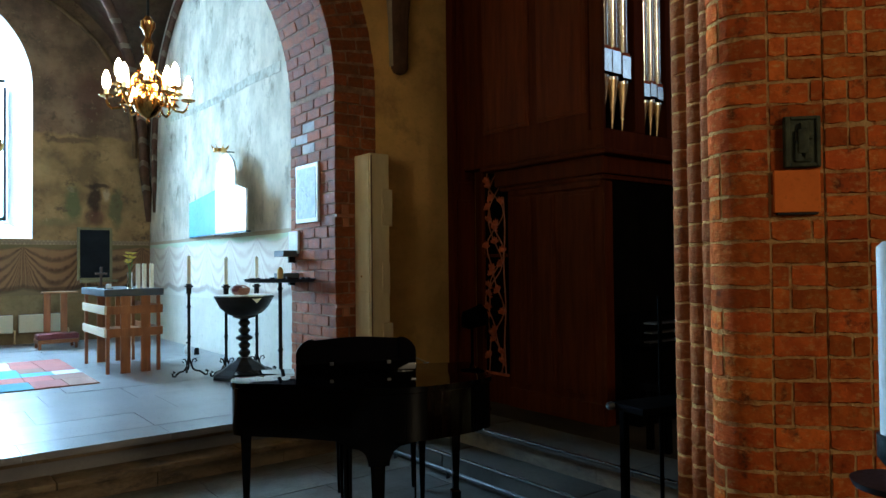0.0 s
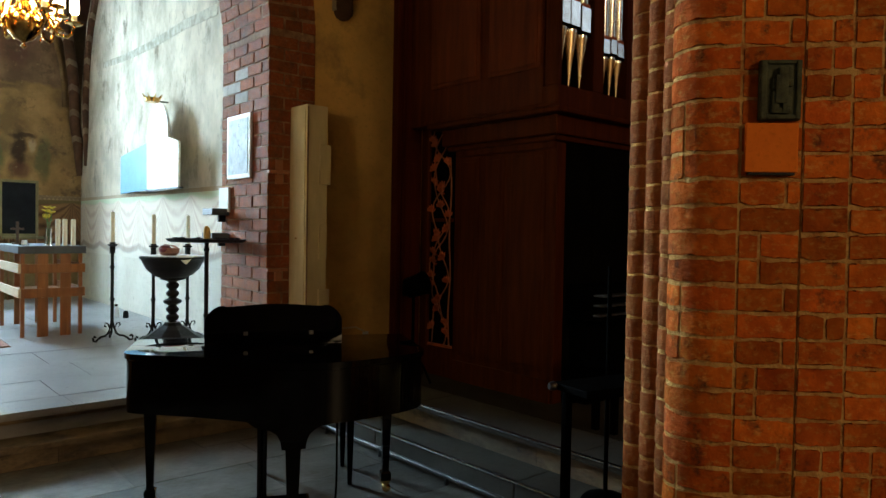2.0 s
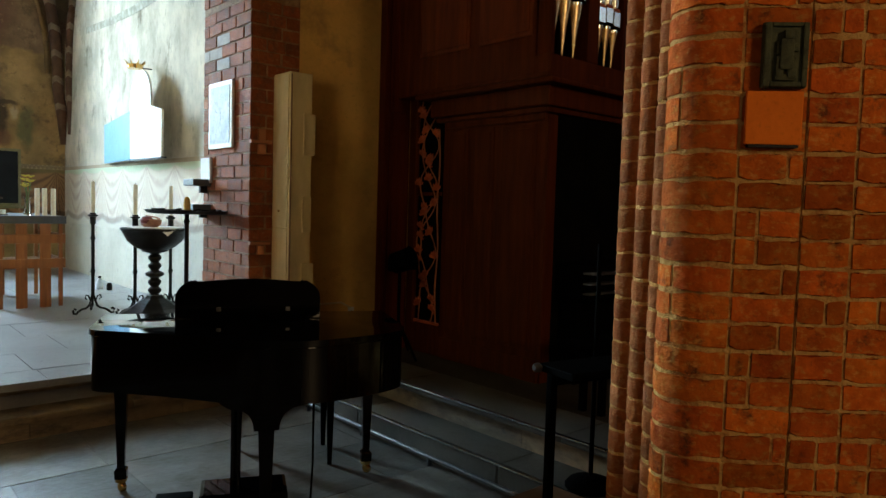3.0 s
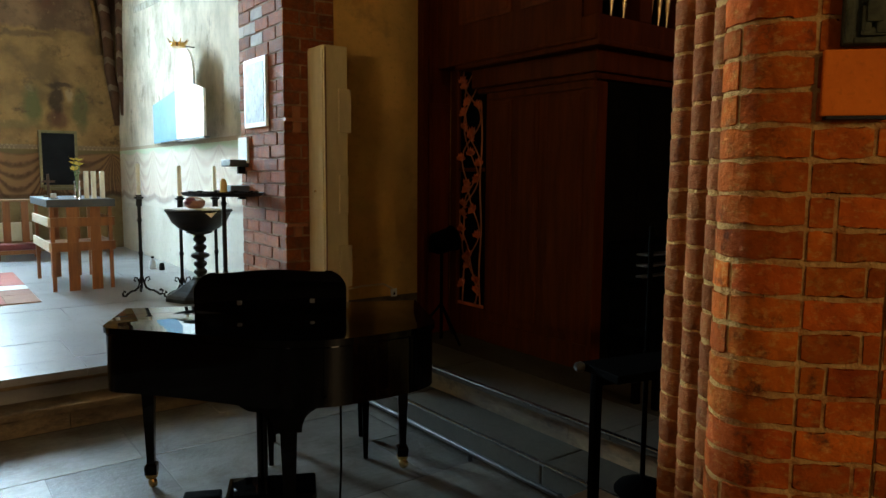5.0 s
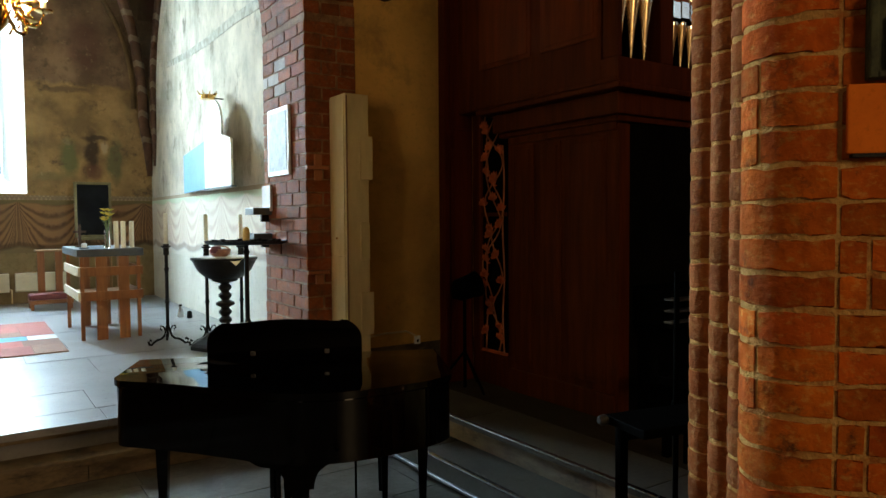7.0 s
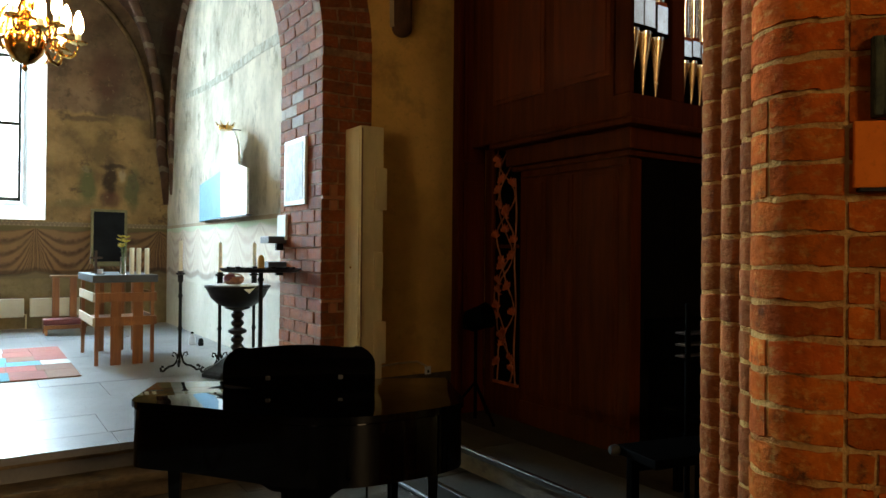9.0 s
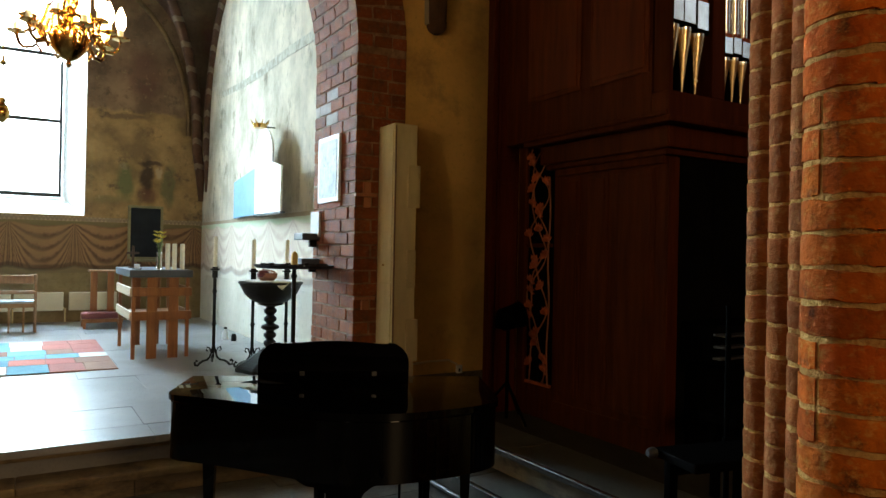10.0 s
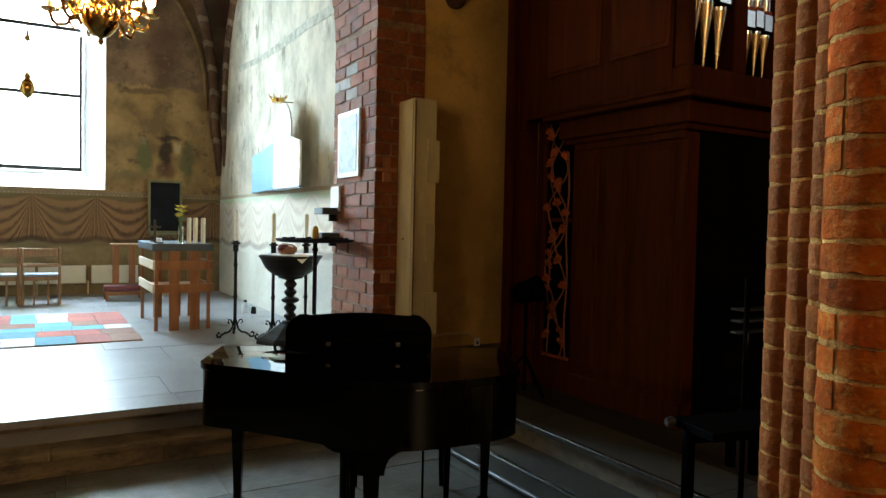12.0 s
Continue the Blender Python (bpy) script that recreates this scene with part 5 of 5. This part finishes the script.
for k in range(12):
    a = radians(30 * k + 12)
    far = 0.192 if k % 2 else 0.15
    zb = 0.125 if k % 2 else 0.17
    ca, sa = math.cos(a), math.sin(a)
    pts = [(ca * r, sa * r, z) for r, z in ((0.02, zb + 0.09), (0.05, zb + 0.1), (0.08, zb + 0.06), (0.1, zb - 0.01), (0.13, zb - 0.05), (0.165, zb - 0.055), (far - 0.01, zb - 0.04), (far + 0.003, zb))]
    arm = part("arm", tube(pts, 0.007, 7), BRASS, chandelier, smooth=True)
    part("scroll", tube([(ca * 0.1, sa * 0.1, zb - 0.07), (ca * 0.125, sa * 0.125, zb - 0.03), (ca * 0.105, sa * 0.105, zb - 0.01), (ca * 0.09, sa * 0.09, zb - 0.03)], 0.005, 6), BRASS, arm, smooth=True)
    part("drip_pan", lathe([(0.008, zb - 0.005), (0.034, zb + 0.004), (0.036, zb + 0.01), (0.012, zb + 0.012)], 16, at=(ca * far, sa * far)), BRASS, arm, smooth=True)
    part("candle_tube", lathe([(0.011, zb + 0.01), (0.011, zb + 0.045)], 12, at=(ca * far, sa * far)), WAX, arm, smooth=True)
    part("lamp_flame", lathe([(0.011, zb + 0.045), (0.019, zb + 0.062), (0.018, zb + 0.1), (0.004, zb + 0.135)], 12, at=(ca * far, sa * far)), FLAME, arm, "lit candle bulb", smooth=True)

lamp = thing("hanging_lamp", "small brass hanging sanctuary lamp before the window", "lamp", pose(1.33, 7.8, 2.63))
part("bowl", lathe([(0.004, -0.02), (0.01, -0.005), (0.005, 0.01), (0.03, 0.03), (0.055, 0.075), (0.06, 0.11), (0.045, 0.14)], 24), BRASS, lamp, smooth=True)
part("collar", lathe([(0.045, 0.14), (0.05, 0.15), (0.02, 0.18), (0.03, 0.2), (0.012, 0.23)], 20), BRASS, lamp, smooth=True)
part("crown_plate", lathe([(0.006, 0.5), (0.03, 0.52), (0.012, 0.55), (0.006, 0.6)], 16), BRASS, lamp, smooth=True)
part("chain", tube([(0, 0, 0.22), (0, 0, 1.5), (0, 0, 4.4)], 0.004, 6), BRASS, lamp)

# ---- beside the pillar ----
podium = thing("low_wooden_podium", "low brown board podium beside the brick pillar", "podium")
part("deck", box(3.35, 3.93, 2.15, 2.82, 0.13, 0.165, 0.006), PLYWOOD, podium)
part("skirt", box(3.38, 3.9, 2.18, 2.79, 0.0, 0.13), PLYWOOD, podium)
stand = thing("microphone_stand", "black microphone stand with a round cast base", "microphone stand", pose(4.08, 2.66, 0.158))
part("base", lathe([(0.13, 0), (0.13, 0.012), (0.11, 0.035), (0.05, 0.055), (0.02, 0.065)], 24), BLACK, stand, smooth=True)
part("pole", tube([(0, 0, 0.06), (0, 0, 1.25)], 0.012, 10), BLACK, stand, smooth=True)
part("clutch", lathe([(0.018, 0.6), (0.022, 0.64), (0.018, 0.68)], 12), BLACK, stand, smooth=True)
music = thing("black_bench", "black wooden bench on the organ platform", "bench")
part("top", box(4.6, 5.5, 2.98, 3.22, 0.74, 0.79, 0.008), BLACK, music)
for x in (4.68, 5.4):
    for y in (3.03, 3.17):
        part("leg", box(x - 0.02, x + 0.02, y - 0.02, y + 0.02, CH, 0.74, 0.004), BLACK, music)
side = thing("black_side_table", "narrow black side table with a steel knob behind the pillar", "table", pose(3.6, 2.53, 0, 0, 0, -12))
part("top", box(-0.06, 0.62, -0.19, 0.05, 0.85, 0.885, 0.006), BLACK, side)
part("apron", box(-0.02, 0.58, 0.012, 0.03, 0.78, 0.85, 0.003), BLACK, side)
for x, y in ((0.0, 0.02), (0.56, 0.02), (0.56, -0.16)):
    part("leg", box(x - 0.018, x + 0.018, y - 0.018, y + 0.018, 0.0 if y < 0 else 0.164, 0.85, 0.004), BLACK, side)
part("knob", turned(lathe([(0.012, -0.03), (0.02, -0.02), (0.022, 0.0), (0.014, 0.01)], 14), Matrix.Translation((-0.07, 0.03, 0.868)) @ Matrix.Rotation(radians(90), 4, "Y")), DULL_STEEL, side, "small steel knob", smooth=True)
candle = thing("processional_candle", "white candle on a black iron holder by the pillar", "candle", pose(2.046, 0.737, 0))
part("wax", lathe([(0.03, 1.29), (0.03, 1.63), (0.02, 1.64)], 20), WHITE_PAINT, candle, smooth=True)
part("cup", lathe([(0.025, 1.24), (0.036, 1.255), (0.036, 1.295), (0.031, 1.295)], 20), IRON, candle, smooth=True)
part("drip_tray", lathe([(0.02, 1.195), (0.075, 1.2), (0.08, 1.212), (0.02, 1.21)], 24), IRON, candle, smooth=True)
part("pole", tube([(0, 0, 0.03), (0, 0, 1.245)], 0.012, 10), IRON, candle, smooth=True)
part("foot", lathe([(0.16, 0), (0.16, 0.012), (0.03, 0.03)], 24), IRON, candle, smooth=True)

# ---- brick pillar ----
# the broad face stands obliquely to the nave; u runs along it from the end of the rounded corner
FACE_A = 223.0
CXP, CYP, CR = 3.242, 1.675, 0.13
OUT = Vector((math.cos(radians(FACE_A)), math.sin(radians(FACE_A)), 0))
ALONG = Vector((-OUT.y, OUT.x, 0))
FACE = Matrix(((ALONG.x, -OUT.x, 0, CXP + CR * OUT.x), (ALONG.y, -OUT.y, 0, CYP + CR * OUT.y), (0, 0, 1, 0), (0, 0, 0, 1)))
COURSE = 0.085
H = COURSE - 0.015


def on_face(u, deep):
    p = FACE @ Vector((u, deep, 0))
    return (p.x, p.y)


def corner_arc(r, a0, a1, n):
    return arc(CXP, CYP, r, a0, a1, n)


pillar = tagged(new("wall_brick_pillar"), "compound brick pillar with rounded shafts", kind="structure")
core = [(4.2, 0.9), on_face(0.85, 0.0035), on_face(0.249, 0.0035), on_face(0.249, 0.008), on_face(0.2425, 0.008), on_face(0.2425, 0.0035)]
core += corner_arc(CR - 0.0035, FACE_A, 118, 16) + arc(3.255, 1.8, 0.0553, 230, 40, 14) + arc(3.345, 1.92, 0.0572, 230, 40, 14) + arc(3.45, 2.06, 0.0593, 230, 40, 14) + [(4.2, 2.1)]
part("mortar_core", prism(core, 0.0, 7.0), MORTAR, pillar)
foot = [on_face(0.85, -0.05), on_face(0.0, -0.05)] + corner_arc(CR + 0.05, FACE_A, 118, 10) + [(3.3, 1.95), (3.42, 2.12), (4.2, 2.15), (4.2, 0.85)]
part("plinth", prism(foot, -0.02, 0.22, 0.02), STEP_STONE, pillar)


def unit_prism(name, outline, tall=H, material=BRICK):
    """Four hand-made variants of one moulded brick, with soft, uneven arrises."""
    out = []
    for seed in range(4):
        bm = prism(outline, 0, tall, 0.0045)
        rn = random.Random(seed * 7 + len(name))
        tilt, phase = rn.uniform(-0.016, 0.016), rn.uniform(0, 6.28)
        c = sum((v.co for v in bm.verts), Vector()) / len(bm.verts)
        for v in bm.verts:
            s, top = (v.co - c).dot(ALONG), v.co.z > tall / 2
            wave = math.sin(s * 41 + (phase if top else -phase)) + 0.7 * math.sin(s * 97 + 2.3 * phase + (1.7 if top else 0))
            v.co += Vector((rn.uniform(-1, 1), rn.uniform(-1, 1), rn.uniform(-1.5, 1.5))) * 0.0016
            v.co.z += tilt * s + 0.0023 * wave
        out.append(mesh_of(name, bm, material, True))
    return out


def flat_brick(u0, u1, back=0.0):
    g = 0.0055
    n = max(2, int((u1 - u0) / 0.022))
    front = [on_face(u0 + g + (u1 - u0 - 2 * g) * i / n, back) for i in range(n + 1)]
    return unit_prism("flat_brick", [on_face(u0 + g, 0.09)] + front + [on_face(u1 - g, 0.09)])


def inner_arc(a0, a1):
    return corner_arc(CR - 0.08, a1, a0, 4)


SPLIT = 168.0
corner_whole = unit_prism("corner_brick", [on_face(0.05, 0.0)] + corner_arc(CR, FACE_A, 116, 14) + inner_arc(FACE_A, 116) + [on_face(0.05, 0.08)])
corner_near = unit_prism("corner_brick_short", [on_face(0.05, 0.0)] + corner_arc(CR, FACE_A, SPLIT + 2.5, 8) + inner_arc(FACE_A, SPLIT + 2.5) + [on_face(0.05, 0.08)])
corner_far = unit_prism("corner_brick_half", corner_arc(CR, SPLIT - 2.5, 116, 7) + inner_arc(SPLIT - 2.5, 116))
# Roll bricks: dusty, with the shafts' dimmer light painted into the colour.
roll_a = unit_prism("roll_brick", arc(3.255, 1.8, 0.058, 20, 250, 14), COURSE - 0.011, DUSTY_SHADED_BRICK)
roll_b = unit_prism("roll_brick_middle", arc(3.345, 1.92, 0.06, 20, 250, 14), COURSE - 0.011, DUSTY_SHADED_BRICK)
roll_c = unit_prism("roll_brick_outer", arc(3.45, 2.06, 0.062, 20, 250, 14), COURSE - 0.011, DUSTY_SHADED_BRICK)
wide = flat_brick(0.056, 0.247)
half_a, half_b = flat_brick(0.056, 0.122), flat_brick(0.122, 0.247)
queen = flat_brick(0.2, 0.247)
wide_short = flat_brick(0.056, 0.2)
beyond_a = [flat_brick(a, b) for a, b in ((0.246, 0.392), (0.392, 0.56), (0.56, 0.7))]
beyond_b = [flat_brick(a, b) for a, b in ((0.246, 0.33), (0.33, 0.392), (0.392, 0.48), (0.48, 0.66))]
rnd = random.Random(8)
other_bricks = []
for k in range(2, 52):
    z = k * COURSE - 0.0165
    kinds = [roll_a, roll_b, roll_c]
    kinds += [corner_near, corner_far] if (k * 5) % 7 in (0, 3, 5) else [corner_whole]
    kinds += [half_a, half_b] if (k * 3) % 5 in (1, 4) else ([wide] if k % 2 else [wide_short, queen])
    kinds += beyond_b if rnd.random() < 0.4 else beyond_a
    for variants in kinds:
        me = rnd.choice(variants)
        m = Matrix.Translation(OUT * rnd.uniform(-0.0012, 0.0025) + Vector((0, 0, z + rnd.uniform(-0.0025, 0.0025))))
        if 0.35 < z < 2.5:
            piece("brick", me, pillar, m)
        else:
            other_bricks.append((me, m))

for mat, tag in ((BRICK, "outlying_bricks"), (DUSTY_SHADED_BRICK, "outlying_roll_bricks")):
    bm = bmesh.new()
    for me, m in other_bricks:
        if me.materials[0] == mat:
            n0 = len(bm.verts)
            bm.from_mesh(me)
            bm.verts.ensure_lookup_table()
            for v in bm.verts[n0:]:
                v.co = m @ v.co
    tagged(part(tag, bm, mat, pillar), kind="stuff")

plaque = thing("bronze_relief_plaque", "small green-patinated bronze relief plaque on the pillar", "plaque", FACE)
part("plate", box(0.102, 0.228, -0.024, -0.001, 1.945, 2.135, 0.006), GREEN_BRONZE, plaque)
for u0, u1, z0, z1 in ((0.104, 0.122, 1.948, 2.132), (0.21, 0.226, 1.948, 2.132), (0.122, 0.21, 1.948, 1.962), (0.122, 0.21, 2.12, 2.132)):
    part("rim", box(u0, u1, -0.033, -0.023, z0, z1, 0.004), GREEN_BRONZE, plaque)
bm = bmesh.new()
for u, z, w, h, d in ((0.165, 2.04, 0.02, 0.045, 0.042), (0.148, 2.005, 0.012, 0.03, 0.036), (0.182, 1.995, 0.014, 0.025, 0.038), (0.168, 2.095, 0.014, 0.014, 0.044), (0.146, 2.06, 0.01, 0.02, 0.034), (0.19, 2.06, 0.012, 0.012, 0.036), (0.165, 1.975, 0.03, 0.01, 0.034)):
    box_bm(bm, u - w, u + w, -d, -0.02, z - h, z + h, 0.007)
part("relief", bm, GREEN_BRONZE, plaque, "raised worn relief", smooth=True)
tile = thing("terracotta_tile", "plain orange terracotta tile fixed to the pillar", "tile", FACE)
part("tile_body", box(0.065, 0.226, -0.02, -0.002, 1.782, 1.938, 0.005), TERRACOTTA, tile)
part("ledge", box(0.075, 0.215, -0.024, 0.0, 1.774, 1.782), IRON, tile)

# ---- bricks of the chancel arch ----
def worn_unit(name, material, seed):
    """A brick of unit size with soft arrises, its eight corners worn out of true."""
    rn = random.Random(seed)
    off = {c: Vector((rn.uniform(-0.012, 0.012), rn.uniform(-0.02, 0.02), rn.uniform(-0.07, 0.05))) for c in ((a, b, d) for a in (0, 1) for b in (0, 1) for d in (0, 1))}
    bm = box(0, 1, 0, 1, 0, 1, 0.05)
    for v in bm.verts:
        v.co += off[tuple(int(q > 0.5) for q in v.co)]
    return mesh_of(name, bm, material)


units = [worn_unit("arch_brick", OLD_BRICK, seed) for seed in range(7)]
unit_white = worn_unit("limewashed_brick", WHITED_BRICK, 9)
PC, PB = 0.102, 0.26
rnd = random.Random(17)


def lay(frame_m, k, y0=5.8, y1=6.7, width=0.43, h=PC, white=()):
    """One course: a corner brick, the run along the reveal and the run across the face; frame_m maps (out, y, up)."""
    a, b = (0.27, 0.13) if k % 2 else (0.14, 0.27)
    cells = [(0, a, y0, y0 + b)]
    y = y0 + b
    while y < y1 - 0.02:
        n = min(y1, y + PB)
        if y1 - n < 0.09:
            n = y1
        cells.append((0, 0.12, y, n))
        y = n
    x = a
    while x < width - 0.02:
        n = min(width, x + PB * 0.62)
        if width - n < 0.06:
            n = width
        cells.append((x, n, y0, y0 + 0.1))
        x = n
    for i, (xa, xb, ya, yb) in enumerate(cells):
        j = rnd.uniform(-0.008, -0.001)
        me = unit_white if (k, i) in white else rnd.choice(units)
        m = frame_m @ Matrix.Translation((xa + (0.006 if xa else 0) + (0 if xa else j), ya + (0 if ya == y0 else 0.006) + (j if ya == y0 else 0), 0.005)) @ Matrix.Diagonal((xb - xa - 0.008, yb - ya - 0.008, h - 0.014, 1))
        piece("brick", me, wall_arch, m)


for k in range(0, 28):
    z = CH + k * PC
    lay(Matrix.Translation((AX + ARCH_R, 0, z)), k, white=((23, 2), (24, 2), (24, 3), (25, 2)))
step = PC / ARCH_R
for k in range(0, 16):
    ang = (k + 0.35) * step
    m = Matrix.Translation((AX, 0, SPRING)) @ Matrix.Rotation(-ang, 4, "Y") @ Matrix.Translation((ARCH_R, 0, 0))
    lay(m, k + 28)

# ---- stone floors ----
slab = mesh_of("stone_slab", box(0, 1, 0, 1, -0.03, 0, 0.0), STONE)
slab_nave = mesh_of("nave_slab", box(0, 1, 0, 1, -0.03, 0, 0.0), NAVE_STONE)
rnd = random.Random(30)


def pave(parent, me, x0, x1, y0, y1, z, row, name, wide=(0.55, 0.95), gap=0.006):
    y = y0
    while y < y1 - 0.05:
        d = min(row * rnd.uniform(0.85, 1.2), y1 - y)
        if y1 - y - d < 0.2:
            d = y1 - y
        x = x0 - rnd.uniform(0, 0.5)
        while x < x1 - 0.03:
            w = rnd.uniform(*wide)
            a, b = max(x, x0), min(x + w, x1)
            if b - a > 0.05:
                piece(name, me, parent, Matrix.Translation((a + 0.004, y + 0.004, z + rnd.uniform(-0.0015, 0.0015))) @ Matrix.Diagonal((b - a - gap, d - gap, 1, 1)))
            x += w
        y += d


pave(chancel_bed, slab, -1.05, 4.31, 6.14, 13.88, CH, 0.62, "stone_slab", (0.6, 1.25), 0.0045)
pave(ground, slab_nave, -2.0, 3.93, 1.0, 5.6, 0.0, 0.52, "stone_slab")
solid("floor_nave_far", box(-6, 9, -9, 1.0, -0.03, -0.001), NAVE_STONE, kind="structure")
solid("floor_nave_north", box(-6, -2.0, 1.0, 5.81, -0.03, -0.001), NAVE_STONE, kind="structure")
